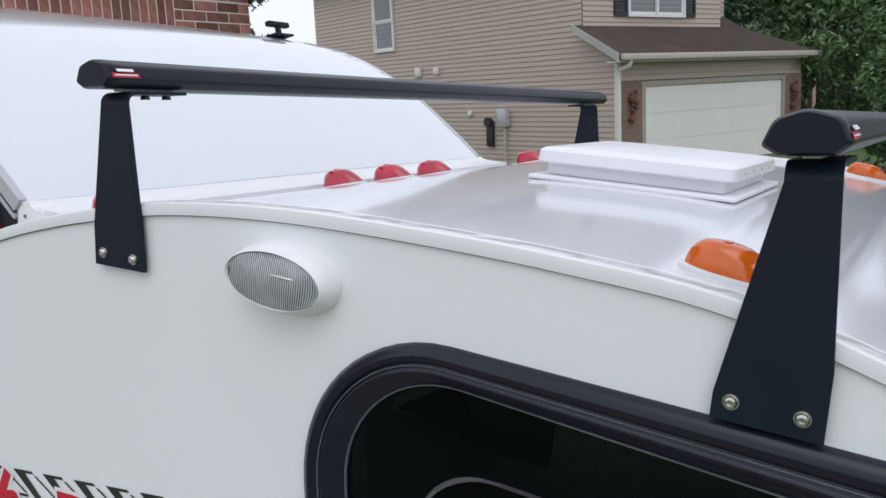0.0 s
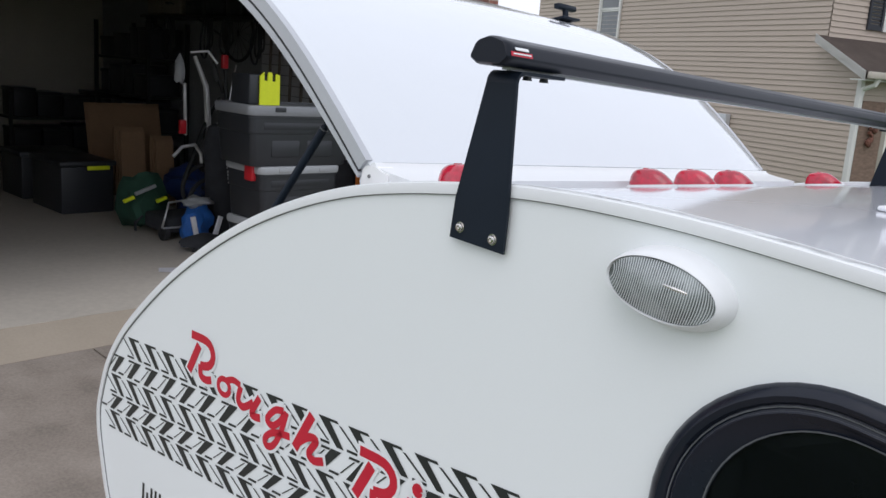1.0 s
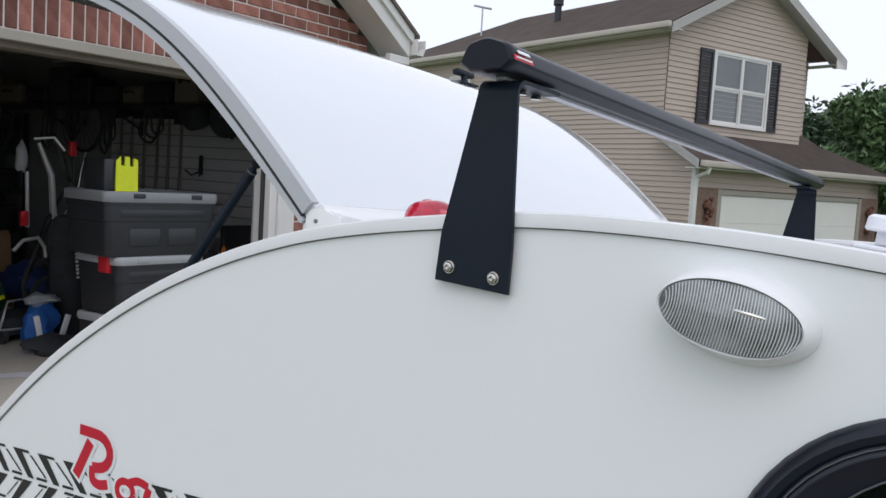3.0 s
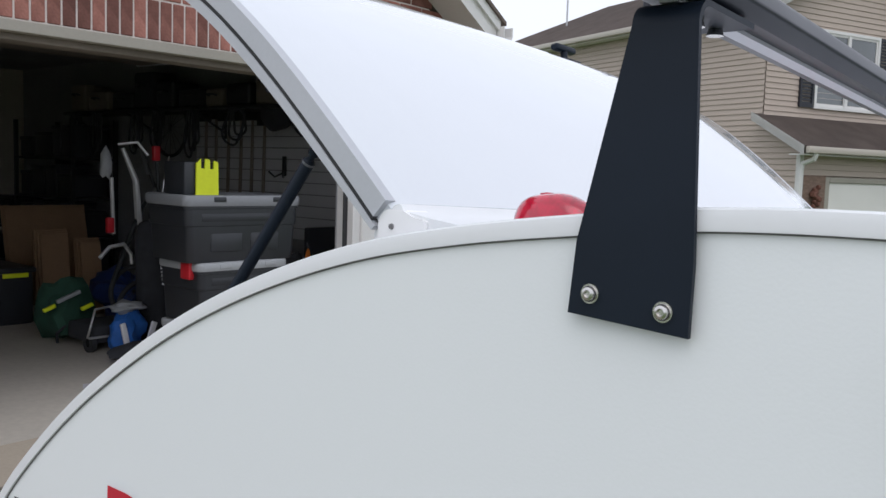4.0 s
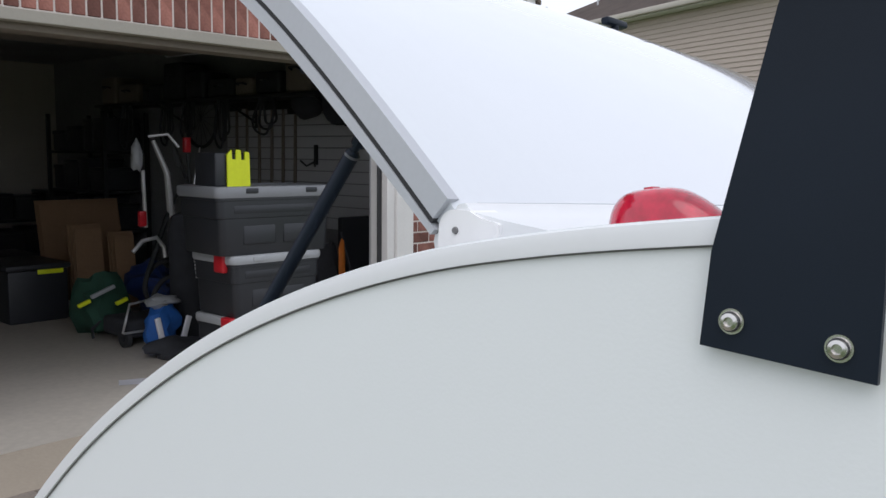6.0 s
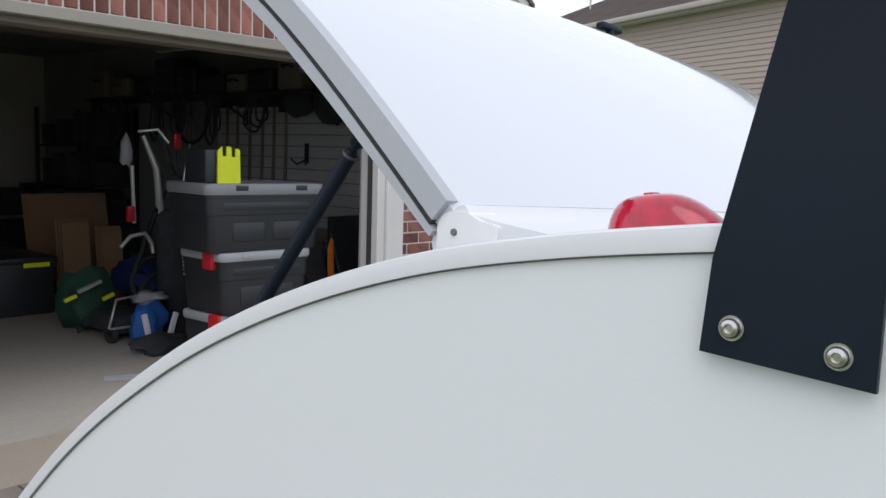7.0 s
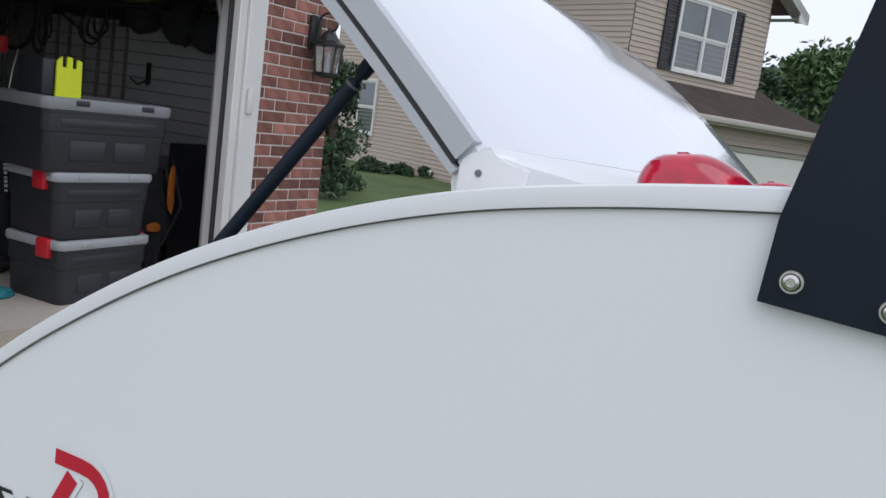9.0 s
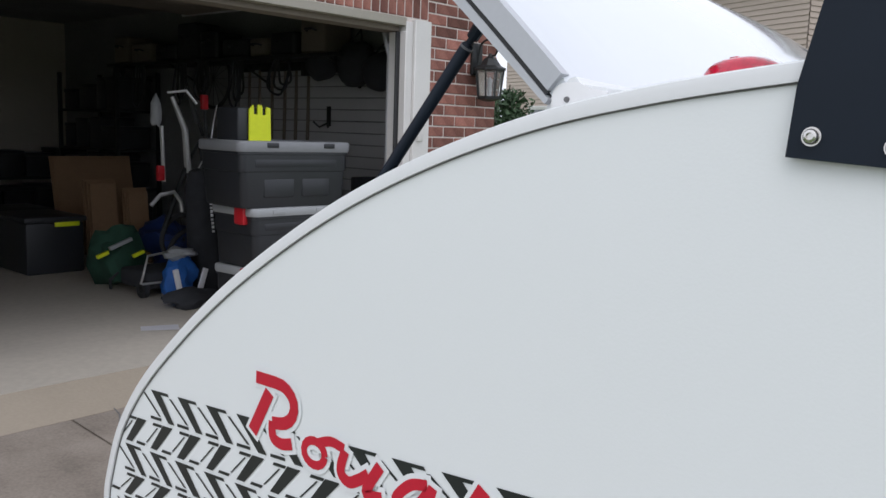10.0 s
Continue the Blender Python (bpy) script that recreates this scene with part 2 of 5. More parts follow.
def side_walls():
    for y0, y1 in ((0.0, 0.03), (WIDE - 0.03, WIDE)):
        bm = bmesh.new()
        prism(bm, HULL[::-1], y0, y1)
        part("side_wall", bm, M_SIDE, trailer, "smooth pale grey-white side panel")
        near = y0 == 0.0
        sgn, y = (1, 0.0) if near else (-1, WIDE)
        bm = bmesh.new()
        sec = [(-0.005, -SEAM_DROP), (-0.0055, -0.008), (-0.004, -0.002), (0.001, 0.0), (0.024, 0.0), (0.036, -0.004), (0.036, -0.016), (0.0, -SEAM_DROP)]
        loft(bm, [[(p[0] + n[0] * h, y + sgn * d, p[1] + n[1] * h) for d, h in (sec if near else sec[::-1])] for p, n in zip(HULL, HULL_N)], closed_path=True)
        part("edge_trim", bm, M_TRIM, trailer, "white edge moulding")
        bm = bmesh.new()
        sec = [(-0.002, -SEAM_DROP - 0.0016), (-0.002, -SEAM_DROP - 0.0002), (0.001, -SEAM_DROP - 0.0002), (0.001, -SEAM_DROP - 0.0016)]
        loft(bm, [[(p[0] + n[0] * h, y + sgn * d, p[1] + n[1] * h) for d, h in (sec if near else sec[::-1])] for p, n in zip(HULL, HULL_N)], closed_path=True)
        part("seam", bm, M_SEAM, trailer, "dark sealant line under the moulding")


HINGE = (-1.392, -0.040)
HATCH_Y, HATCH_WIDE = 0.055, 1.66  # the hatch sits inboard of the side walls


def skin():
    top = [(p, n) for p, n in zip(HULL, HULL_N) if p[0] > -1.37 and p[1] > -0.9 and not (p[0] < -2)]
    bm = bmesh.new()
    loft(bm, [[(p[0] + n[0] * h, y, p[1] + n[1] * h) for y, h in ((0.03, -0.012), (WIDE - 0.03, -0.012), (WIDE - 0.03, -0.04), (0.03, -0.04))] for p, n in top], caps=True)
    part("roof_skin", bm, M_ROOF, trailer, "glossy white roof sheet")
    bm = bmesh.new()
    box(bm, -2.0, 0.5, 0.03, WIDE - 0.03, -1.14, -1.10)
    part("underfloor", bm, M_BLACK, trailer)
    bm = bmesh.new()
    box(bm, -1.36, -1.33, 0.03, WIDE - 0.03, -1.10, -0.06)
    part("bulkhead", bm, M_TRIM, trailer)
    bm = bmesh.new()
    box(bm, -1.95, -1.362, 0.03, WIDE - 0.03, -0.62, -0.58, 0.004)
    part("galley_worktop", bm, M_TRIM, trailer)
    # wheels under the floor
    for y in (-0.02, WIDE + 0.02):
        bm = bmesh.new()
        sec = [(0.34, -0.07), (0.36, -0.05), (0.365, 0.0), (0.36, 0.05), (0.34, 0.07), (0.2, 0.07), (0.2, -0.07)]
        s = 1 if y < 1 else -1
        loft(bm, [[(-0.62 + r * math.cos(a), y + s * 0.18 + d, -1.255 + r * math.sin(a)) for r, d in sec] for a in (2 * math.pi * k / 40 for k in range(40))], closed_path=True)
        wheel = part("wheel", bm, M_RUBBER, trailer)
        bm = bmesh.new()
        loft(bm, [[(-0.62 + r * math.cos(2 * math.pi * k / 32), y + s * (0.18 + d), -1.255 + r * math.sin(2 * math.pi * k / 32)) for k in range(32)] for r, d in ((0.2, -0.06), (0.18, -0.03), (0.05, -0.05))], caps=True)
        part("rim", bm, M_ALU, wheel)


side_walls()
skin()


def hinge_rail():
    bm = bmesh.new()
    x, z = HINGE
    sec = [(x - 0.012, z - 0.03), (x - 0.02, z), (x - 0.018, z + 0.010), (x - 0.004, z + 0.026), (x + 0.010, z + 0.036), (x + 0.017, z + 0.0375), (x + 0.024, z + 0.030), (x + 0.06, z + 0.024), (x + 0.112, z + 0.018), (x + 0.11, z - 0.03)]
    loft(bm, [[(a, y, b) for a, b in sec] for y in (HATCH_Y + 0.006, HATCH_Y + HATCH_WIDE - 0.006)], caps=True)
    rail = part("hinge_rail", bm, M_TRIM, trailer, "white full-width hinge extrusion")
    for y0, y1 in ((HATCH_Y + 0.002, HATCH_Y + 0.042), (HATCH_Y + HATCH_WIDE - 0.042, HATCH_Y + HATCH_WIDE - 0.002)):
        bm = bmesh.new()
        prism(bm, rounded([(x - 0.011, z - 0.012), (x + 0.06, z + 0.006), (x + 0.06, z + 0.021), (x + 0.04, z + 0.024), (x + 0.024, z + 0.031), (x - 0.011, z + 0.031)], [0.003, 0.003, 0.003, 0.006, 0.010, 0.018], 6), y0, y1)
        bmesh.ops.bevel(bm, geom=[e for e in bm.edges if e.calc_length() > 0.02 and abs(e.verts[0].co.y - e.verts[1].co.y) < 1e-5], offset=0.002, segments=1, affect="EDGES")
        cap = part("hinge_end_cap", bm, M_CAP, rail, "white rounded hinge end cap")
    bm = bmesh.new()
    bmesh.ops.create_cone(bm, cap_ends=True, segments=14, radius1=0.0038, radius2=0.003, depth=0.003, matrix=pose(x + 0.010, HATCH_Y + 0.0015, z + 0.012, 90))
    part("hinge_screw", bm, M_SEAM, rail)


def hatch_angle(s):
    return radians(6.0 + 38.0 / (1.0 + math.exp((s - 0.56) / 0.16)))


def hatch_point(s, h=0.0):
    """Along the open hatch from its hinge; h outwards from its skin."""
    x, z, k = HINGE[0] - 0.004, HINGE[1] + 0.020, 24
    for i in range(k):
        a = hatch_angle(s * (i + 0.5) / k)
        x, z = x - math.cos(a) * s / k, z + math.sin(a) * s / k
    a = hatch_angle(s)
    return x + math.sin(a) * h, z + math.cos(a) * h


def hatch():
    WIDE = HATCH_WIDE
    length, n = 1.30, 30
    ss = [length * i / n for i in range(n + 1)]
    ys = [0.004, 0.012, 0.03] + [0.03 + (WIDE - 0.06) * k / 12 for k in range(1, 12)] + [WIDE - 0.03, WIDE - 0.012, WIDE - 0.004]
    bm = bmesh.new()
    rings = []
    for s in ss:
        r = []
        for y in ys:
            edge = min(y, WIDE - y)
            h = 0.010 + 0.014 * min(1.0, edge / 0.03) ** 0.5 + 0.010 * math.sin(math.pi * min(1, max(0, y / WIDE))) * math.sin(math.pi * min(1, s / length * 0.9 + 0.05))
            x, z = hatch_point(s, h)
            r.append((x, HATCH_Y + y, z))
        for y in (WIDE - 0.004, 0.004):
            x, z = hatch_point(s, -0.008)
            r.append((x, HATCH_Y + y, z))
        rings.append(r)
    loft(bm, rings, caps=True)
    lid = part("hatch", bm, M_HATCH, trailer, "raised white curved galley hatch")
    for y, sg in ((0.0, 1), (WIDE, -1)):
        for name, d0, d1, h0, h1, mat in (("edge_frame", -0.004, 0.012, -0.005, 0.0205, M_EDGE), ("gasket", -0.002, 0.018, -0.0112, -0.0052, M_RUBBER), ("inner_lip", -0.003, 0.03, -0.027, -0.0114, M_EDGE)):
            bm = bmesh.new()
            rr = []
            for s in ss:
                s = s if name == "inner_lip" else 0.008 + s * (length - 0.008) / length
                taper = 1.0 - 0.55 * math.exp(-s / 0.22) if name == "inner_lip" else 1.0
                q = []
                for d, h in ((d0, h0), (d0, h1), (d1, h1), (d1, h0)):
                    x, z = hatch_point(s, h if h > h0 else h1 + (h0 - h1) * taper)
                    q.append((x, HATCH_Y + y + sg * d, z))
                rr.append(q if sg > 0 else q[::-1])
            loft(bm, rr, caps=True)
            part(name, bm, mat, lid)
    # folding T latch near the free end
    for yy in (WIDE - 0.09, 0.18):
        x, z = hatch_point(0.90, 0.030)
        bm = bmesh.new()
        box(bm, -0.03, 0.03, -0.05, 0.05, 0, 0.008, 0.003)
        tube(bm, [(0, 0, 0.005), (0, 0, 0.04)], 0.011, 12)
        box(bm, -0.013, 0.013, -0.055, 0.055, 0.036, 0.056, 0.006)
        bmesh.ops.transform(bm, matrix=pose(x, HATCH_Y + yy, z, 0, -10, 0), verts=bm.verts)
        part("latch_handle", bm, M_BLACK, lid, "black T-handle latch")


def strut():
    a, b = Vector((-1.545, 0.089, 0.061)), Vector((-1.925, 0.089, -0.42))
    d = (b - a).normalized()
    bm = bmesh.new()
    tube(bm, [a, a + d * 0.05], 0.0045, 10)
    tube(bm, [a + d * 0.02, a + d * 0.024, b], [0.0055, 0.0085, 0.0085], 16)
    arm = part("gas_strut", bm, M_BLACK, trailer, "black gas strut holding the hatch up")
    bm = bmesh.new()
    tube(bm, [a + d * 0.024, a + d * 0.027], 0.0089, 16)
    part("strut_collar", bm, M_BEAD, arm)
    x, z = hatch_point(0.27, -0.03)
    bm = bmesh.new()
    tube(bm, [a + d * 0.012, a - d * 0.010], [0.008, 0.009], 8)
    part("strut_socket", bm, M_BLACK, arm)
    bm = bmesh.new()
    box(bm, x - 0.012, x + 0.022, 0.068, 0.093, z - 0.006, z + 0.016, 0.003, 1)
    part("strut_bracket", bm, M_BLACK, arm)


hinge_rail()
hatch()
strut()


# ---- roof rack ----
def rack(out, mid, bar_c):
    """Two bent plates and a wing-shaped bar; out: the plate's outline from its lower rear corner round, mid and bar_c: the bar's centre."""
    (x0, z0), top = out[0], out[3][1]
    bar_z = bar_c - 0.016
    xr, xl = out[3][0], out[4][0]
    bm = bmesh.new()
    prof = rounded([(-0.039, -0.012), (-0.024, -0.021), (0.026, -0.021), (0.039, -0.010), (0.030, 0.012), (0.0, 0.021), (-0.028, 0.012)], [0.004, 0.004, 0.004, 0.005, 0.015, 0.03, 0.015], 4)
    rings = [[(mid + px * k, y, bar_z + 0.016 - 0.006 * y + pz * k) for px, pz in prof] for y, k in ((-0.042, 0.86), (-0.038, 0.96), (-0.03, 1.0), (-0.016, 1.0), (-0.0155, 0.985), (WIDE + 0.0155, 0.985), (WIDE + 0.016, 1.0), (WIDE + 0.03, 1.0), (WIDE + 0.042, 0.9))]
    loft(bm, rings, caps=True)
    bar = part("crossbar", bm, M_BAR, trailer, "black wing-shaped aluminium roof crossbar")
    bm = bmesh.new()
    loft(bm, [[(mid + a, y, bar_z - 0.006 * y + b) for a, b in ((-0.008, -0.0085), (0.008, -0.0085), (0.008, -0.0045), (-0.008, -0.0045))] for y in (0.0, WIDE)], caps=True)
    part("bar_slot", bm, M_ALU, bar, "grey slot along the underside")
    # maker's sticker: bars only
    for z1, z2, y1, y2, mat in ((0.012, 0.0185, -0.036, 0.010, M_DRED), (0.0200, 0.0245, -0.028, 0.000, M_DWHITE), (0.0145, 0.0163, -0.032, 0.006, M_DWHITE)):
        bm = bmesh.new()
        box(bm, 0, 0.0008 if mat is M_DRED else 0.0012, y1, y2, 0, z2 - z1)
        slant = -18 if z1 < 0.02 else -40
        bmesh.ops.transform(bm, matrix=pose(mid + (0.0375 if z1 < 0.024 else 0.0335), 0, bar_z + z1 - 0.003, 0, slant, 0), verts=bm.verts)
        part("sticker", bm, mat, bar)
    for y, sg in ((0.0, 1), (WIDE - 0.055, -1)):
        bm = bmesh.new()
        a = [(px, y - sg * 0.012, pz - 0.006 * y) for px, pz in out]
        b = [(px, y - sg * 0.007, pz - 0.006 * y) for px, pz in out]
        va, vb = [bm.verts.new(p) for p in a], [bm.verts.new(p) for p in b]
        bm.faces.new(va), bm.faces.new(vb[::-1])
        for i in range(6):
            if i != 3:
                bm.faces.new((va[i - 5], va[i], vb[i], vb[i - 5]))
        # bend under the bar
        rings = []
        for k in range(7):
            t = radians(90 * k / 6)
            ring = []
            for px, r in ((xr, 0.018), (xr, 0.013), (xl, 0.013), (xl, 0.018)):
                ring.append((px, y + sg * (0.006 - r * math.cos(t)), top - 0.006 * y + r * math.sin(t)))
            rings.append(ring)
        rings.append([(p[0], y + sg * 0.10, p[2]) for p in rings[-1]])
        loft(bm, rings, caps=True)
        bmesh.ops.recalc_face_normals(bm, faces=bm.faces)
        plate = part("rack_bracket", bm, M_BLACK, trailer, "tapered black steel rack bracket")
        for bx, bz in ((x0 + 0.0205, z0 + 0.018), (x0 + 0.0855, z0 + 0.011)):
            bm = bmesh.new()
            # washer, dome and socket
            for r, d in ((0.0085, 0.0015),):
                bmesh.ops.create_cone(bm, cap_ends=True, segments=20, radius1=r, radius2=r * 0.97, depth=d, matrix=pose(bx, y - sg * 0.0128, bz, 90 * sg))
            prof2 = [(0.0068, 0.0), (0.0066, 0.002), (0.0055, 0.0038), (0.0032, 0.0045), (0.0028, 0.002)]
            loft(bm, [[(bx + r * math.cos(2 * math.pi * k / 18), y - sg * (0.0135 + d), bz + r * math.sin(2 * math.pi * k / 18)) for k in range(18)][::-sg] for r, d in prof2], caps=True)
            part("bolt", bm, M_STEEL, plate, "stainless button-head bolt")
        for by in (0.045, 0.085):
            bm = bmesh.new()
            bmesh.ops.create_cone(bm, cap_ends=True, segments=14, radius1=0.0075, radius2=0.006, depth=0.006, matrix=pose((xl + xr) / 2, y + sg * by, top + 0.010, 0))
            part("bolt", bm, M_STEEL, plate)


rack([(-1.110, -0.083), (-1.003, -0.090), (-1.003, -0.032), (-1.013, 0.152), (-1.069, 0.152), (-1.106, -0.022)], -1.045, 0.195)
rack([(-0.196, -0.177), (-0.092, -0.189), (-0.086, -0.122), (-0.085, 0.055), (-0.134, 0.055), (-0.193, -0.151)], -0.113, 0.099)


# ---- marker lights ----
def marker(x, y, mat, name, label, sx=0.056, sy=0.026, sz=0.035, turn=0.0):
    """A domed lens with a flat foot and a notch in its crown."""
    bm = bmesh.new()
    rings = []
    for k in range(9):
        t = k / 8
        w, h = math.cos(t * math.pi / 2) ** 0.55 if t < 1 else 0.02, math.sin(t * math.pi / 2)
        rings.append([(sx * max(w, 0.02) * math.copysign(abs(math.cos(a)) ** 0.9, math.cos(a)) * (1 - 0.25 * h) - 0.26 * sx * h, sy * max(w, 0.02) * math.sin(a), sz * h) for a in (2 * math.pi * i / 28 for i in range(28))])
    loft(bm, rings, caps=True)
    box(bm, -0.26 * sx - 0.004, -0.26 * sx + 0.004, -0.006, 0.006, sz - 0.003, sz + 0.0012)
    slope = math.degrees(math.atan2(roof_z(x + 0.05) - roof_z(x - 0.05), 0.1))
    bmesh.ops.transform(bm, matrix=pose(x, y, roof_z(x) - 0.010, 0, -slope, 0) @ pose(0, 0, 0, 0, 0, turn), verts=bm.verts)
    lens = part(name, bm, mat, trailer, label)
    bm = bmesh.new()
    loft(bm, [[(k * (sx + 0.006) * math.cos(a), k * (sy + 0.006) * math.sin(a), h) for a in (2 * math.pi * i / 28 for i in range(28))] for k, h in ((1.0, -0.006), (1.0, 0.002), (0.95, 0.005))], caps=True)
    bmesh.ops.transform(bm, matrix=pose(x, y, roof_z(x) - 0.012, 0, -slope, 0) @ pose(0, 0, 0, 0, 0, turn), verts=bm.verts)
    part("lens_foot", bm, M_TRIM, lens)


for yy in (0.096, 0.737, 0.938, 1.139, 1.76):
    marker(-1.188 if yy < 0.1 else -1.210, yy, M_RED, "red_marker_light", "domed red clearance light lens", sz=0.039)
for yy in (0.130, WIDE - 0.130):
    marker(-0.205, yy, M_AMBER, "amber_marker_light", "domed amber clearance light lens", 0.058, 0.026, 0.036)


# ---- roof vent ----
def roof_vent(x, y):
    slope = math.degrees(math.atan2(roof_z(x + 0.1) - roof_z(x - 0.1), 0.2))
    at = pose(x, y, roof_z(x) - 0.014, 0, -slope, 0) @ Matrix.Diagonal((0.96, 1.0, 0.74, 1))
    def piece(w, z0, z1, bevel, name, parent, label="", d=None, mat=M_VENT):
        bm = bmesh.new()
        d = d or w
        box(bm, -w / 2, w / 2, -d / 2, d / 2, z0, z1, bevel, 3)
        bmesh.ops.transform(bm, matrix=at, verts=bm.verts)
        return part(name, bm, mat, parent, label)
    base = piece(0.425, 0.0, 0.012, 0.004, "roof_vent", trailer, "white square plastic roof vent with closed lid")
    piece(0.365, 0.012, 0.055, 0.006, "vent_collar", base)
    bm = bmesh.new()
    loft(bm, [[(w * px, w * py, z) for px, py in rounded([(-1, -1), (1, -1), (1, 1), (-1, 1)], [0.12] * 4, 5)] for w, z in ((0.200, 0.045), (0.204, 0.050), (0.202, 0.078), (0.195, 0.085), (0.165, 0.088), (0.11, 0.094), (0.03, 0.097))], caps=True)
    bmesh.ops.transform(bm, matrix=at, verts=bm.verts)
    part("vent_lid", bm, M_VENT, base, "white domed vent lid")
    for k in range(4):
        bm = bmesh.new()
        box(bm, 0.2025, 0.205, -0.12 + 0.075 * k, -0.108 + 0.075 * k, 0.060, 0.066, 0.001)
        bmesh.ops.transform(bm, matrix=at, verts=bm.verts)
        part("vent_screw", bm, M_ALU, base)


roof_vent(-0.537, 0.94)


# ---- porch light ----
def porch_light(x, z, tilt):
    at = pose(x, 0, z, 0, tilt, 0) @ Matrix.Diagonal((0.83, 0.88, 0.88, 1))
    bm = bmesh.new()
    rings = []
    for a_, b_, dx, dz, d in ((0.0960, 0.0550, 0.002, 0.0015, 0.0), (0.0955, 0.0545, 0.002, 0.0015, -0.012), (0.0935, 0.0505, 0.0005, 0.0015, -0.03), (0.090, 0.0445, -0.001, 0.001, -0.043), (0.0875, 0.0415, -0.002, 0.0, -0.046), (0.0855, 0.040, -0.002, 0.0, -0.040)):
        rings.append([(dx + a_ * math.cos(t), d + (0.30 * a_ * math.cos(t) * (-d / 0.046) * 0.25), dz + b_ * math.sin(t)) for t in (2 * math.pi * i / 48 for i in range(48))])
    loft(bm, rings, caps=True)
    bmesh.ops.recalc_face_normals(bm, faces=bm.faces)
    bmesh.ops.transform(bm, matrix=at, verts=bm.verts)
    lamp = part("porch_light", bm, M_TRIM, trailer, "oval white porch light with a ribbed clear lens")
    def on_lens(u, w, lift):
        """A place on the domed lens; u along it and w across, each from -1 to 1."""
        dome = 0.011 * (1 - u * u) * (1 - w * w)
        return 0.0855 * u - 0.002, -0.0415 + 0.075 * 0.0855 * u - dome - lift, 0.040 * w
    bm = bmesh.new()
    rings = [[on_lens(k * math.cos(a), k * math.sin(a), 0.0) for a in (2 * math.pi * i / 48 for i in range(48))] for k in (1.0, 0.85, 0.65, 0.4, 0.1)]
    loft(bm, rings, caps=True)
    bmesh.ops.recalc_face_normals(bm, faces=bm.faces)
    bmesh.ops.transform(bm, matrix=at, verts=bm.verts)
    lens = part("ribbed_lens", bm, M_LENS, lamp, "clear ribbed oval lens")
    bm = bmesh.new()
    for k in range(44):
        u = -0.95 + 1.9 * k / 43
        h = math.sqrt(1 - u * u) * 0.97
        tube(bm, [on_lens(u + 0.05 * (1 - (j / 4) ** 2), h * j / 4, 0.0002) for j in range(-4, 5)], 0.00085, 6)
    bmesh.ops.transform(bm, matrix=at, verts=bm.verts)
    part("lens_ribs", bm, M_RIB, lamp, "clear plastic ribs")
    # added steel bar, sunk in the opaque lens, for the bright glint
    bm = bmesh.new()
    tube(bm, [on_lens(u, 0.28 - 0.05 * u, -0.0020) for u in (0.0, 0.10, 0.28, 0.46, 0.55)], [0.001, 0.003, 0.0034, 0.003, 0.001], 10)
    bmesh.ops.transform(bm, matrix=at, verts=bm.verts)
    part("lens_glint", bm, M_STEEL, lamp, "steel bar in the lens face in place of a glint")


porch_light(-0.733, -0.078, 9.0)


# ---- side door with its black moulded frame ----
def door_outline(d):
    c = [(-0.725, -0.117), (0.135, -0.219), (0.135, -1.02), (-0.725, -1.02)]
    mid = (-0.3, -0.56)
    r = [0.205 - d, 0.16 - d, 0.16 - d, 0.205 - d]
    return rounded([(x + (d * (1.0 if d < 0.045 else 1.3) if x < mid[0] else -d), z + (d * (0.9 if x < mid[0] else 1.12) * -1 if z > mid[1] else d)) for x, z in c], r, 14)


def side_door():
    steps = [(0.0, 0.002), (0.0, -0.006), (0.006, -0.014), (0.014, -0.018), (0.022, -0.016), (0.026, -0.011), (0.030, -0.012), (0.036, -0.016), (0.042, -0.013), (0.046, -0.009), (0.056, -0.006)]
    bm = bmesh.new()
    loft(bm, [[(x, d, z) for x, z in door_outline(k)] for k, d in steps])
    bmesh.ops.recalc_face_normals(bm, faces=bm.faces)
    door = part("side_door", bm, M_GLOSS, trailer, "black moulded door frame with dark tinted glass")
    bm = bmesh.new()
    bm.faces.new([bm.verts.new((x, -0.004, z)) for x, z in door_outline(0.054)])
    bmesh.ops.solidify(bm, geom=bm.faces, thickness=0.004)
    part("door_glass", bm, M_GLASS, door, "dark tinted glass")
    # thin grey beads: the black moulding's ridge highlights put into colour
    for k, w in ((0.0275, 0.0016), (0.0335, 0.001), (0.0535, 0.0016)):
        bm = bmesh.new()
        loft(bm, [[(x, d, z) for x, z in door_outline(q)] for q, d in ((k, -0.006), (k, -0.0145 if k < 0.05 else -0.009), (k + w, -0.0145 if k < 0.05 else -0.009), (k + w, -0.006))])
        bmesh.ops.recalc_face_normals(bm, faces=bm.faces)
        part("bead_highlight", bm, M_BEAD, door)
    # same grey here, the inner frame's highlight as colour
    bm = bmesh.new()
    loft(bm, [[(x, d, z) for x, z in rounded([(-0.553, -0.283), (-0.05, -0.345), (-0.05, -0.8), (-0.553, -0.8)], [0.11 - q] * 4, 10)] for q, d in ((0.0, -0.004), (0.0, -0.012), (0.008, -0.013), (0.012, -0.006))])
    bmesh.ops.recalc_face_normals(bm, faces=bm.faces)
    part("inner_window_frame", bm, M_BEAD, door)


side_door()


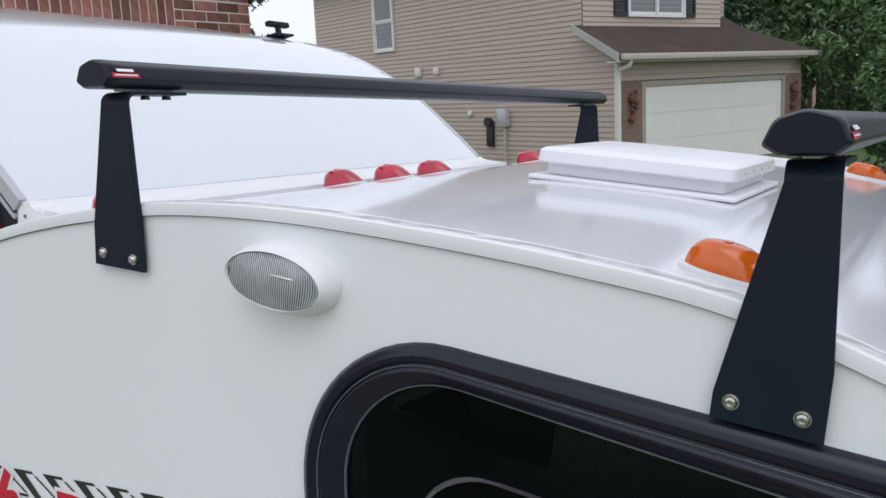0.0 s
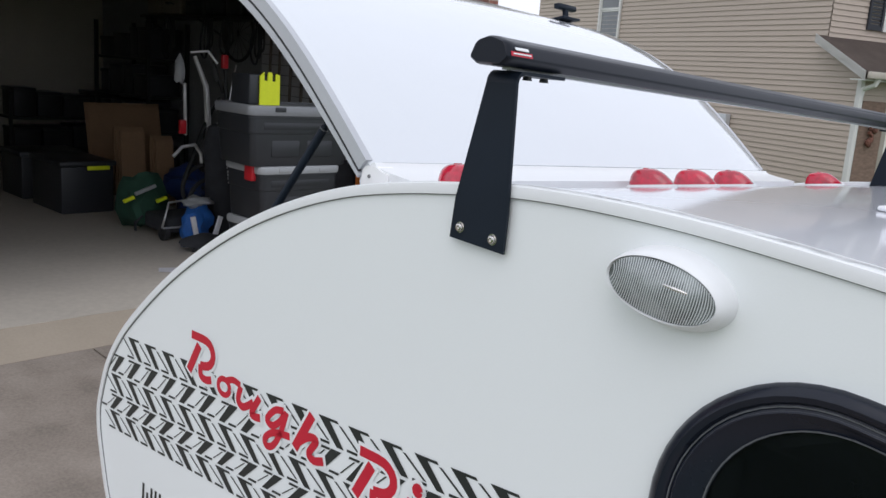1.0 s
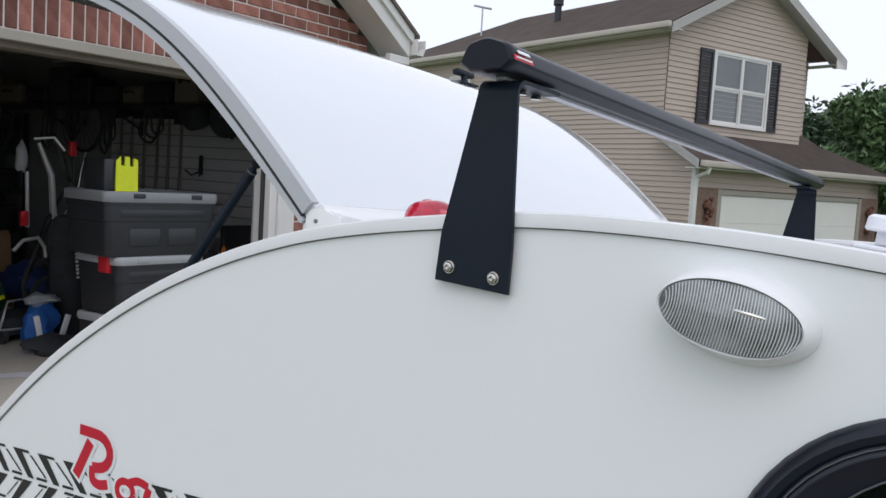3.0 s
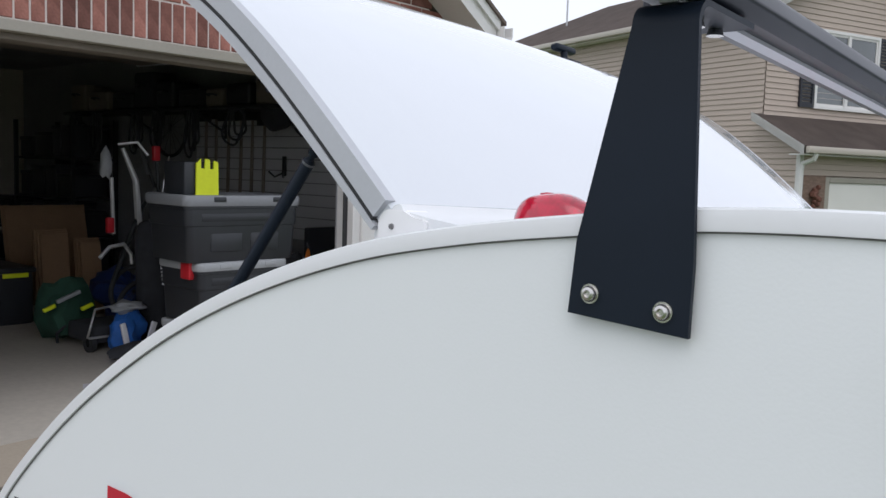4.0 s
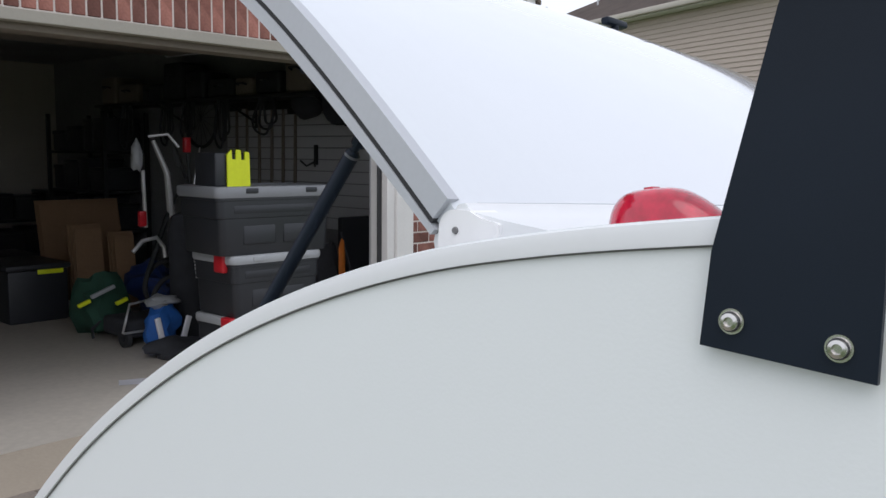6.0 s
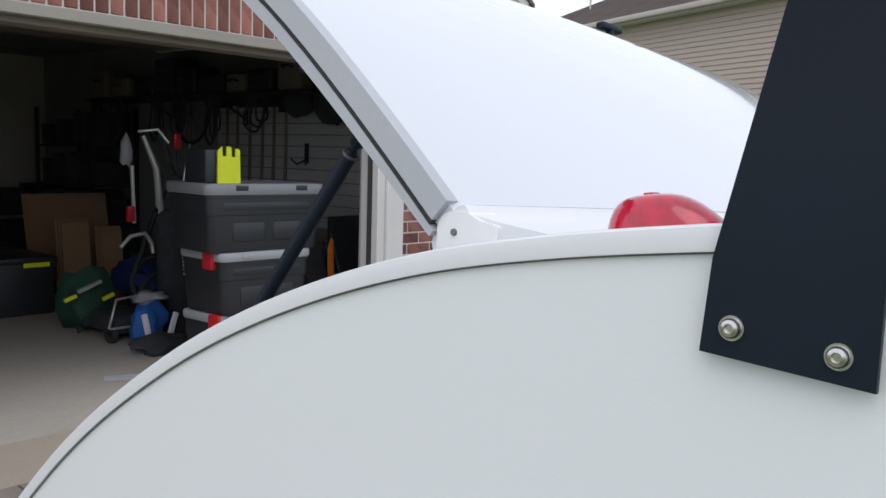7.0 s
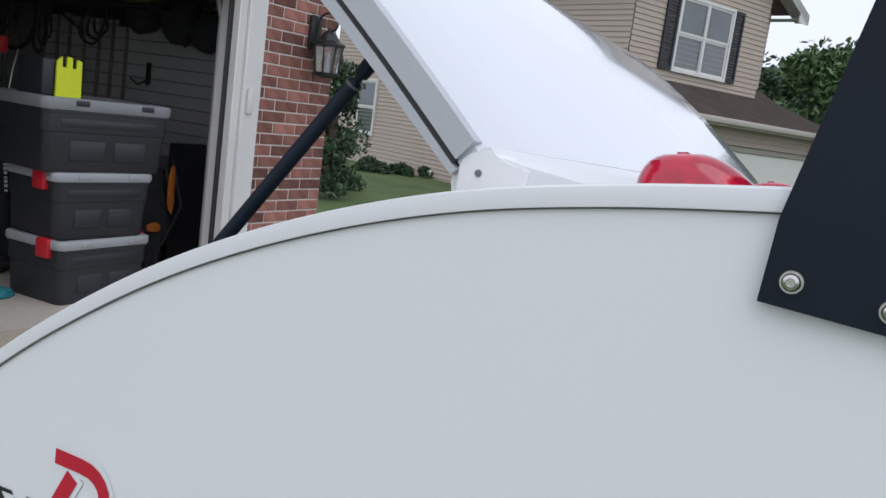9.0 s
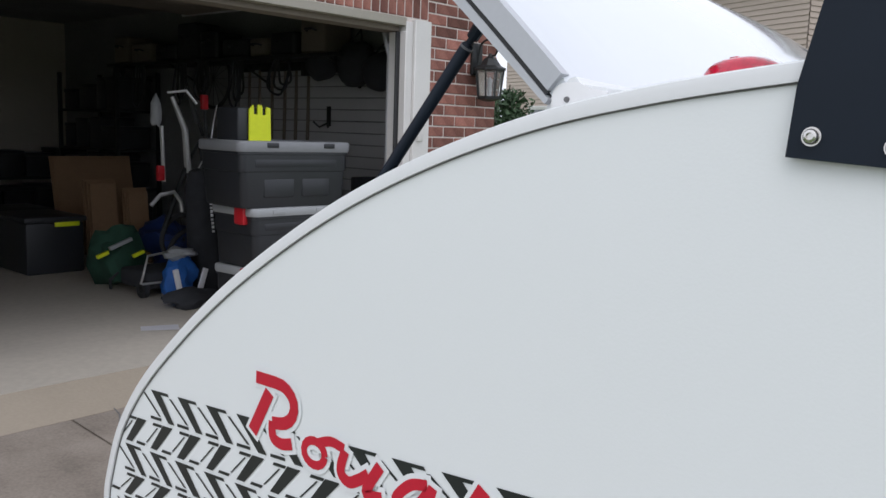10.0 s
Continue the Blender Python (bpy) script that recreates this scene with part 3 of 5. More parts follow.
# ---- printed stripe on the side ----
def stripe():
    def at(x, v):
        """v from 0 at the stripe's lower edge to 1 at its upper edge."""
        lo, hi = -0.764 + 0.085 * (x + 2.0), -0.514 + 0.075 * (x + 2.0)
        return x, lo + (hi - lo) * v

    def left_limit(z):
        xs = [a[0] + (b[0] - a[0]) * (z - a[1]) / (b[1] - a[1]) for a, b in zip(HULL, HULL[1:]) if (a[1] - z) * (b[1] - z) <= 0 and a[1] != b[1] and a[0] < -1.2]
        return (min(xs) if xs else -2.2) + 0.013
    bm = bmesh.new()
    rng = random.Random(2)

    def quad(pts):
        pts = [at(*p) for p in pts]
        if min(p[0] - left_limit(p[1]) for p in pts) < 0:
            return
        bm.faces.new([bm.verts.new((x, -0.0012, z)) for x, z in pts])
    bands = ((0.80, 1.0, -1), (0.59, 0.775, 1), (0.375, 0.565, -1), (0.20, 0.355, 1), (0.0, 0.18, -1))
    pitch = 0.083
    for r, (v0, v1, way) in enumerate(bands):
        x = -2.42 + (0.03 if r % 2 else 0.0)
        while x < -0.78:
            run = 0.058 if way < 0 else 0.038
            lean = -run if way < 0 else run
            bar = 0.028 if way < 0 else 0.029
            jag = rng.uniform(-0.002, 0.002)
            # heavy slanting bar with a tapering foot, then the thin lines of the lug beside it
            quad([(x + jag, v0), (x + bar * 0.7, v0), (x + lean + bar, v1), (x + lean + jag, v1)])
            thin = 0.0068
            g = x + bar + 0.026
            if way < 0:
                quad([(g, v0 + 0.03), (g + thin, v0 + 0.03), (g + lean * 0.92 + thin, v1 - 0.03), (g + lean * 0.92, v1 - 0.03)])
                quad([(x + lean + bar + 0.004, v1 - 0.02), (g + lean + 0.004, v1 - 0.02), (g + lean, v1), (x + lean + bar, v1)])
                quad([(x + bar, v0), (g + 0.008, v0), (g + 0.008, v0 + 0.02), (x + bar, v0 + 0.02)])
            else:
                quad([(x + bar + 0.006, v0), (x + bar + 0.034, v0), (x + bar + 0.037, v0 + 0.02), (x + bar + 0.009, v0 + 0.02)])
                quad([(x + lean - 0.034, v1 - 0.02), (x + lean - 0.006, v1 - 0.02), (x + lean - 0.003, v1), (x + lean - 0.031, v1)])
                quad([(x - 0.016, v0 + 0.03), (x - 0.012, v0 + 0.03), (x + lean * 0.9 - 0.012, v1 - 0.03), (x + lean * 0.9 - 0.016, v1 - 0.03)])
            x += pitch
    part("tread_stripe", bm, M_DBLACK, trailer, "black tyre-tread pattern printed along the side", smooth=False)

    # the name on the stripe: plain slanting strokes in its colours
    def strokes(name, y, grow, mat, layout):
        bm = bmesh.new()
        for pts, w in layout:
            pts = [Vector(p) for p in (spline(pts, False, 6) if 2 < len(pts) < 9 else pts)]
            w = w / 2 + grow
            a = (pts[0] - pts[1]).normalized() * grow
            b = (pts[-1] - pts[-2]).normalized() * grow
            pts[0], pts[-1] = pts[0] + a, pts[-1] + b
            left, right = [], []
            for i, p in enumerate(pts):
                d = (pts[min(i + 1, len(pts) - 1)] - pts[max(i - 1, 0)]).normalized()
                nrm = Vector((-d.y, d.x))
                left.append(p + nrm * w), right.append(p - nrm * w)
            lv = [bm.verts.new((p.x, y, p.y)) for p in left]
            rv = [bm.verts.new((p.x, y, p.y)) for p in right]
            for i in range(len(pts) - 1):
                bm.faces.new((lv[i], rv[i], rv[i + 1], lv[i + 1]))
            y -= 0.00004
        part(name, bm, mat, trailer, smooth=False)

    def sweep(cx, cz, rx, rz, a0, a1, n=10):
        return [(cx + rx * math.cos(radians(a0 + (a1 - a0) * k / n)), cz + rz * math.sin(radians(a0 + (a1 - a0) * k / n))) for k in range(n + 1)]
    def capital(x, z):
        """The slanted capital: a flag that turns into the bowl, a stem and a kicked leg."""
        return [([(x, z), (x + 0.046, z + 0.001)] + sweep(x + 0.052, z - 0.028, 0.038, 0.029, 75, -80, 8) + [(x + 0.042, z - 0.059)], 0.0185),
                ([(x + 0.033, z - 0.016), (x - 0.004, z - 0.084)], 0.0215), ([(x + 0.042, z - 0.057), (x + 0.045, z - 0.079), (x + 0.064, z - 0.085), (x + 0.088, z - 0.079)], 0.017)]
    lay = [capital(-1.850, -0.438),
           [(sweep(-1.713, -0.516, 0.022, 0.017, 0, 360, 16), 0.0125), ([(-1.705, -0.500), (-1.680, -0.491), (-1.653, -0.494)], 0.014)],
           [([(-1.651, -0.496), (-1.658, -0.525), (-1.642, -0.536), (-1.622, -0.527), (-1.605, -0.515)], 0.0160), ([(-1.584, -0.498), (-1.607, -0.536), (-1.597, -0.542), (-1.578, -0.539)], 0.0165)],
           [([(-1.502, -0.499), (-1.530, -0.506), (-1.554, -0.531), (-1.538, -0.540), (-1.513, -0.524), (-1.499, -0.503)], 0.0145), ([(-1.493, -0.498), (-1.507, -0.543), (-1.528, -0.577), (-1.549, -0.586), (-1.557, -0.573), (-1.530, -0.552), (-1.478, -0.542)], 0.0145)],
           [([(-1.415, -0.477), (-1.461, -0.558)], 0.0205), ([(-1.450, -0.542), (-1.421, -0.522), (-1.398, -0.522), (-1.417, -0.552), (-1.401, -0.561), (-1.374, -0.553)], 0.0160)],
           capital(-1.277, -0.494),
           [(sweep(-1.131, -0.510, 0.006, 0.006, 0, 360, 10), 0.013), ([(-1.142, -0.534), (-1.166, -0.577), (-1.150, -0.584)], 0.0205)]]
    for k, one in enumerate(lay):
        strokes("stroke_outline", -0.0016 - 0.0003 * (k % 2), 0.0065, M_DWHITE, one)
    for one in lay:
        strokes("red_stroke", -0.0026, 0.0, M_DRED, one)
    # small line of print below: bars
    bm = bmesh.new()
    for k in range(7):
        x = -2.042 + 0.020 * k
        z = -0.915 + 0.001 * k
        bm.faces.new([bm.verts.new((x + a, -0.0012, z + b)) for a, b in ((0, 0), (0.009, 0), (0.009, 0.052 if k in (0, 2, 3, 4) else 0.034), (0, 0.052 if k in (0, 2, 3, 4) else 0.034))])
    part("small_print", bm, M_DBLACK, trailer, smooth=False)


stripe()


# ---- ground, driveway ----
def setting(name, bm, mat, label="", category="", smooth=False):
    return tagged(part(name, bm, mat, None, "", smooth), label, category, kind="structure")


def fall(x):
    """Height of the ground along the driveway, which falls away from the garage."""
    return -0.045 * min(max(x + 4.7, 0.0), 9.0)


bm = bmesh.new()
xs = [-900, -200, -60, -30, -20, -14, -10, -7, -4.7, -2.5, 0, 2, 4.3, 8, 20, 60, 200, 900]
ys = [-900, -200, -60, -20, -8, -3, 0, 3, 6, 9, 13, 18, 25, 40, 80, 200, 900]
gv = [[bm.verts.new((x, y, -0.13 + fall(x))) for y in ys] for x in xs]
for i in range(len(xs) - 1):
    for j in range(len(ys) - 1):
        bm.faces.new((gv[i][j], gv[i + 1][j], gv[i + 1][j + 1], gv[i][j + 1]))
setting("ground", bm, M_GRASS, "mown green lawn round the houses", "lawn")

XG = -5.1
drive = new("driveway")
tagged(drive, "worn brown-grey concrete driveway slabs with open joints", "driveway", kind="structure")
for x0, x1 in ((-4.7, -1.7), (-1.7, 1.3), (1.3, 4.3)):
    for y0, y1 in ((-1.3, 1.83), (1.83, 5.0)):
        bm = bmesh.new()
        g = 0.006
        lo = [bm.verts.new((x, y, fall(x) - 0.14)) for x, y in ((x0 + g, y0 + g), (x1 - g, y0 + g), (x1 - g, y1 - g), (x0 + g, y1 - g))]
        hi = [bm.verts.new((v.co.x, v.co.y, fall(v.co.x) - 0.025)) for v in lo]
        bm.faces.new(hi)
        for i in range(4):
            bm.faces.new((lo[i], lo[(i + 1) % 4], hi[(i + 1) % 4], hi[i]))
        part("slab", bm, M_DRIVE, drive, smooth=False)
bm = bmesh.new()
loft(bm, [[(-4.705, y, -0.14), (-4.705, y, -0.028), (-4.96, y, 0.0), (XG - 0.02, y, 0.028), (XG - 0.02, y, -0.14)] for y in (-1.3, -0.4, 1.83, 3.5, 5.0)], caps=True)
part("apron", bm, M_APRON, drive, "paler sloping concrete strip at the garage sill", smooth=False)
bm = bmesh.new()
box(bm, -12.198, XG - 0.022, -0.898, 5.328, -0.2, 0.03)
setting("floor", bm, M_FLOOR, "pale smooth garage concrete floor", "floor")
# hairline crack running down from the joint
bm = bmesh.new()
pts = [(-4.72 + 0.1 * k, 2.05 - 0.032 * k + 0.012 * math.sin(k * 2.3)) for k in range(12)]
for (a, b), (c, d) in zip(pts, pts[1:]):
    za, zc = fall(a) - 0.0235, fall(c) - 0.0235
    bm.faces.new([bm.verts.new(p) for p in ((a, b, za), (c, d, zc), (c, d + 0.008, zc), (a, b + 0.008, za))])
part("crack", bm, M_SEAM, drive, smooth=False)


# ---- own garage ----
OPEN_R, OPEN_L, OPEN_Z = 4.43, -0.45, 2.06
bm = bmesh.new()
box(bm, -12.3, -12.2, -1.0, 5.46, -0.2, 2.61)
setting("wall_back", bm, M_DRYWALL, "plain painted rear wall of the garage", "wall")
bm = bmesh.new()
# darker than the other walls: shade is put into the colour
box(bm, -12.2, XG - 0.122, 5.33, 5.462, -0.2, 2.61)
setting("wall_right", bm, M_SHADEWALL, "painted side wall of the garage", "wall")
bm = bmesh.new()
box(bm, -12.2, XG - 0.122, -1.0, -0.9, -0.2, 2.61)
setting("wall_left", bm, M_DRYWALL, "painted side wall of the garage", "wall")
bm = bmesh.new()
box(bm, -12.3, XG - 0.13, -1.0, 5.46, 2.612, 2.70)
setting("ceiling", bm, M_SHADEWALL, "plain garage ceiling, its dimness put into the colour", "ceiling")
# front wall: core behind the brick
front = new("wall_front")
tagged(front, "red brick garage front with a soldier course over the opening", "wall", kind="structure")
bm = bmesh.new()
box(bm, XG - 0.12, XG - 0.006, OPEN_R + 0.02, 5.47, -0.2, 2.4)
box(bm, XG - 0.12, XG - 0.006, -1.0, OPEN_L - 0.02, -0.2, 2.4)
box(bm, XG - 0.12, XG - 0.006, OPEN_L - 0.02, OPEN_R + 0.02, OPEN_Z + 0.09, 2.4)
prism_pts = [(5.47, 2.4), (-1.0, 2.4), (-1.0, 3.3), (1.6, 4.86), (5.47, 2.54)]
a = [bm.verts.new((XG - 0.12, y, z)) for y, z in prism_pts]
b = [bm.verts.new((XG - 0.006, y, z)) for y, z in prism_pts]
bm.faces.new(a), bm.faces.new(b[::-1])
for i in range(5):
    bm.faces.new((a[i - 4], a[i], b[i], b[i - 4]))
bmesh.ops.recalc_face_normals(bm, faces=bm.faces)
part("mortar_bed", bm, M_MORTAR, front, smooth=False)
# jamb, casing and header boards of the opening
frame_ob = new("garage_door_frame")
tagged(frame_ob, "white painted timber casing round the open garage doorway", "door frame", kind="structure")
for name, dims, mat in (("side_casing", (XG - 0.012, XG + 0.035, OPEN_R + 0.07, OPEN_R + 0.235, -0.02, OPEN_Z + 0.085), M_PAINT), ("jamb", (XG - 0.16, XG + 0.012, OPEN_R, OPEN_R + 0.068, 0.0, OPEN_Z + 0.068), M_PAINT),
                        ("side_casing", (XG - 0.012, XG + 0.035, OPEN_L - 0.235, OPEN_L - 0.07, -0.02, OPEN_Z + 0.085), M_PAINT), ("head_casing", (XG - 0.05, XG + 0.012, OPEN_L - 0.068, OPEN_R - 0.002, OPEN_Z + 0.035, OPEN_Z + 0.093), M_CREAM_SHADED), ("head_board", (XG - 0.20, XG - 0.052, OPEN_L - 0.068, OPEN_R - 0.002, OPEN_Z, OPEN_Z + 0.088), M_DARKWALL),
                        ("stop_bead", (XG - 0.03, XG + 0.03, OPEN_R - 0.022, OPEN_R - 0.002, 0.0, OPEN_Z - 0.002), M_PAINT), ("weather_strip", (XG - 0.05, XG - 0.032, OPEN_R - 0.05, OPEN_R - 0.002, 0.03, OPEN_Z - 0.004), M_RUBBER)):
    bm = bmesh.new()
    box(bm, *dims, 0.004, 1)
    part(name, bm, mat, frame_ob)
bm = bmesh.new()
box(bm, XG + 0.036, XG + 0.06, OPEN_R + 0.10, OPEN_R + 0.15, 1.30, 1.47, 0.008)
part("keypad_cover", bm, M_PAINT, frame_ob, "small white keypad cover")

# roof edge over the gable
eave = new("garage_roof")
tagged(eave, "white rake boards and brown shingles of the garage gable", "roof", kind="structure")
def rake(name, y0, z0, y1, z1, x0, x1, t0, t1, mat):
    bm = bmesh.new()
    a = [bm.verts.new((x0, y, z)) for y, z in ((y0, z0 + t0), (y1, z1 + t0), (y1, z1 + t1), (y0, z0 + t1))]
    b = [bm.verts.new((x1, v.co.y, v.co.z)) for v in a]
    bm.faces.new(a), bm.faces.new(b[::-1])
    for i in range(4):
        bm.faces.new((a[i - 3], a[i], b[i], b[i - 3]))
    bmesh.ops.recalc_face_normals(bm, faces=bm.faces)
    part(name, bm, mat, eave, smooth=False)
SL = 0.60
E_Y, E_Z = 5.66, 2.50
RIDGE = E_Z + SL * (E_Y - 1.6)
rake("soffit", E_Y, E_Z, 1.6, RIDGE, XG + 0.0, XG + 0.27, -0.02, 0.01, M_PAINT)
rake("rake_board", E_Y, E_Z, 1.6, RIDGE, XG + 0.27, XG + 0.295, -0.03, 0.15, M_PAINT)
rake("rake_moulding", E_Y + 0.02, E_Z, 1.6, RIDGE + 0.012, XG + 0.295, XG + 0.32, 0.08, 0.16, M_PAINT)
rake("shingles", E_Y + 0.07, E_Z - 0.04, 1.6, RIDGE, XG - 7.2, XG + 0.34, 0.17, 0.20, M_SHINGLE)
rake("shingles", -1.4, RIDGE - SL * 3.0, 1.6, RIDGE, XG - 7.2, XG + 0.34, 0.17, 0.20, M_SHINGLE)
bm = bmesh.new()
loft(bm, [[(x, E_Y + 0.01 + a, E_Z + 0.05 + b) for a, b in ((0, -0.06), (0.09, -0.06), (0.12, 0.0), (0.12, 0.07), (0.105, 0.07), (0.105, 0.0), (0.08, -0.045), (0.012, -0.045), (0.012, 0.07), (0, 0.07))] for x in (XG + 0.36, XG - 7.0)], caps=True)
part("gutter", bm, M_PAINT, eave, "white metal gutter", smooth=False)
bm = bmesh.new()
box(bm, XG + 0.002, XG + 0.265, 5.475, E_Y - 0.002, E_Z - 0.07, E_Z - 0.045)
box(bm, XG + 0.25, XG + 0.294, 5.40, E_Y - 0.002, E_Z - 0.09, E_Z - 0.031)
part("eave_return", bm, M_PAINT, eave, smooth=False)


def brick_mesh(l, h, d):
    bm = bmesh.new()
    box(bm, -d, 0, -l / 2, l / 2, -h / 2, h / 2, 0.004, 1)
    return mesh_of(bm, "brick", M_BRICK, False)


# ---- neighbour's house: its own axes, x along the front, y inwards ----
NB = Matrix.Translation((-6.504, 16.365, 0)) @ pose(0, 0, 0, 0, 0, 68)
house = thing("neighbour_house", "two-storey house with tan vinyl siding and brown roof", "house", NB)


def siding(name, x_of, z0, z1, along, fixed, out, pitch=0.105):
    """Lapped courses. x_of(z): the run's ends at a height. along: 0 for a wall along x, 1 along y. out: the outward sign."""
    bm = bmesh.new()
    z = z0
    while z < z1 - 0.01:
        a0, a1 = x_of(z)
        b0, b1 = x_of(min(z + pitch, z1))
        if a1 - a0 > 0.05:
            rows = []
            for (p, q), zz, d in (((a0, a1), z, 0.0), ((a0, a1), z + 0.004, 0.022), ((b0, b1), min(z + pitch, z1), 0.004)):
                rows.append([(s, fixed + out * d, zz) if along == 0 else (fixed + out * d, s, zz) for s in (p, q)])
            vs = [[bm.verts.new(p) for p in r] for r in rows]
            for r, s in zip(vs, vs[1:]):
                bm.faces.new((r[0], r[1], s[1], s[0]))
        z += pitch
    bmesh.ops.recalc_face_normals(bm, faces=bm.faces)
    return part(name, bm, M_SIDING, house, "lapped tan vinyl siding", smooth=False)


# tan includes the shadow on the gutter, put into the colour
M_GUTTER = material("gutter_shade_tan", (0.47, 0.43, 0.37), 0.45, vary=0.06, scale=3)
DEEP, GW = 10.7, 4.48
EAVE, RISE = 4.62, 0.5
siding("side_siding", lambda z: (-0.90 if z < 2.0 else (-0.9 + 0.9 * (z - 2.0) / 0.72 if z < 2.72 else 0.0), DEEP), -0.4, EAVE, 1, 0.0, -1)
siding("front_siding", lambda z: (0.0, GW) if z < EAVE + 0.1 else (max(0, (z - EAVE - 0.15) / RISE), min(GW, 5.2 - (z - EAVE - 0.15) / RISE)), 2.6, 6.0, 0, 0.0, -1)
siding("recess_siding", lambda z: (GW + 0.01, 5.25), 2.6, EAVE + 0.1, 0, 0.45, -1)
siding("garage_siding", lambda z: (0.0, 6.35), 1.62, 2.02, 0, -0.90, -1)
bm = bmesh.new()
box(bm, 0.03, 5.2, 0.48, DEEP, -0.5, 4.6)
box(bm, 0.03, GW, 0.03, 0.5, -0.5, 4.7)
box(bm, 0.03, 6.3, -0.86, 0.03, -0.8, 2.0)
part("wall", bm, M_SIDING, house, smooth=False)


def slab(name, pts, t, mat, parent, label=""):
    bm = bmesh.new()
    vs = [bm.verts.new(p) for p in pts]
    bm.faces.new(vs)
    bmesh.ops.solidify(bm, geom=bm.faces, thickness=t)
    bmesh.ops.recalc_face_normals(bm, faces=bm.faces)
    return part(name, bm, mat, parent, label, smooth=False)


OV = 0.32
ridge_x, ridge_z = 2.62, EAVE + 0.12 + RISE * (2.62 + OV)
roof_back = DEEP + OV
hip = roof_back - 3.0
roof = slab("roof", [(-OV, -OV, EAVE + 0.12), (-OV, roof_back, EAVE + 0.12), (ridge_x, hip, ridge_z), (ridge_x, -OV, ridge_z)], 0.05, M_SHINGLE, house, "brown asphalt shingle roof")
slab("roof_slope", [(ridge_x * 2 + OV, -OV, EAVE + 0.12), (ridge_x, -OV, ridge_z), (ridge_x, hip, ridge_z), (ridge_x * 2 + OV, roof_back, EAVE + 0.12)], 0.05, M_SHINGLE, house)
slab("roof_hip", [(-OV, roof_back, EAVE + 0.12), (ridge_x * 2 + OV, roof_back, EAVE + 0.12), (ridge_x, hip, ridge_z)], 0.05, M_SHINGLE, house)
for x0, x1 in ((-OV, ridge_x), (ridge_x * 2 + OV, ridge_x)):
    slab("rake_board", [(x0, -OV - 0.01, EAVE - 0.10), (x0, -OV - 0.01, EAVE + 0.10), (x1, -OV - 0.01, ridge_z - 0.02), (x1, -OV - 0.01, ridge_z - 0.22)], 0.03, M_PAINT, house)
    slab("rake_soffit", [(x0, -OV, EAVE - 0.06), (x0, 0.0, EAVE - 0.06), (x1, 0.0, ridge_z - 0.18), (x1, -OV, ridge_z - 0.18)], 0.02, M_PAINT, house)
bm = bmesh.new()
box(bm, -OV - 0.10, -OV, -OV, roof_back, EAVE + 0.0, EAVE + 0.12, 0.02, 2)
part("gutter", bm, M_GUTTER, house, "eaves gutter with its shadow put into a tan colour")
bm = bmesh.new()
box(bm, -OV, 0.0, -OV, DEEP + OV, EAVE - 0.02, EAVE + 0.0)
part("soffit", bm, M_PAINT, house)
bm = bmesh.new()
box(bm, ridge_x * 2, ridge_x * 2 + OV + 0.02, -OV + 0.003, DEEP + OV - 0.003, EAVE - 0.02, EAVE + 0.0)
part("soffit", bm, M_PAINT, house)
bm = bmesh.new()
prism(bm, [(ridge_x * 2 - 0.06, EAVE - 0.10), (ridge_x * 2 + OV, EAVE - 0.10), (ridge_x * 2 + OV, EAVE + 0.06), (ridge_x * 2 - 0.06, EAVE + 0.30)], -OV - 0.006, -OV + 0.02)
part("eave_return", bm, M_PAINT, house, "white boxed eave return")
# skirt roof over the garage
GE, GT, GF = 2.02, 2.74, -1.22
slab("garage_roof", [(-0.3, GF, GE + 0.1), (-0.3, 0.0, GT), (5.3, 0.0, GT), (6.5, GF, GE + 0.1)], 0.05, M_SHINGLE, house, "brown shingle roof over the garage")
slab("recess_roof", [(GW + 0.01, 0.0, GT), (GW + 0.01, 0.44, GT + 0.26), (5.3, 0.44, GT + 0.26), (5.3, 0.0, GT)], 0.05, M_SHINGLE, house)
slab("garage_roof_hip", [(6.5, GF, GE + 0.1), (5.3, 0.0, GT), (6.5, 2.0, GE + 0.1)], 0.05, M_SHINGLE, house)
slab("garage_rake", [(-0.31, GF, GE - 0.06), (-0.31, GF, GE + 0.11), (-0.31, 0.0, GT + 0.03), (-0.31, 0.0, GT - 0.13)], 0.03, M_PAINT, house)
bm = bmesh.new()
box(bm, -0.28, 6.55, GF - 0.1, GF, GE - 0.02, GE + 0.1, 0.02, 2)
part("garage_gutter", bm, M_GUTTER, house)
bm = bmesh.new()
box(bm, -0.28, 6.48, GF, -0.88, GE - 0.05, GE - 0.03)
part("garage_soffit", bm, M_PAINT, house)
bm = bmesh.new()
tube(bm, [(-0.02, -1.26, 2.02), (-0.04, -1.22, 1.9), (-0.045, -1.0, 1.82), (-0.045, -0.97, 1.7), (-0.045, -0.97, -0.6)], 0.045, 8)
part("downspout", bm, M_PAINT, house, "white rainwater downspout")
bm = bmesh.new()
box(bm, -0.03, 0.06, -0.93, -0.84, -0.6, 2.0)
part("corner_board", bm, M_PAINT, house)
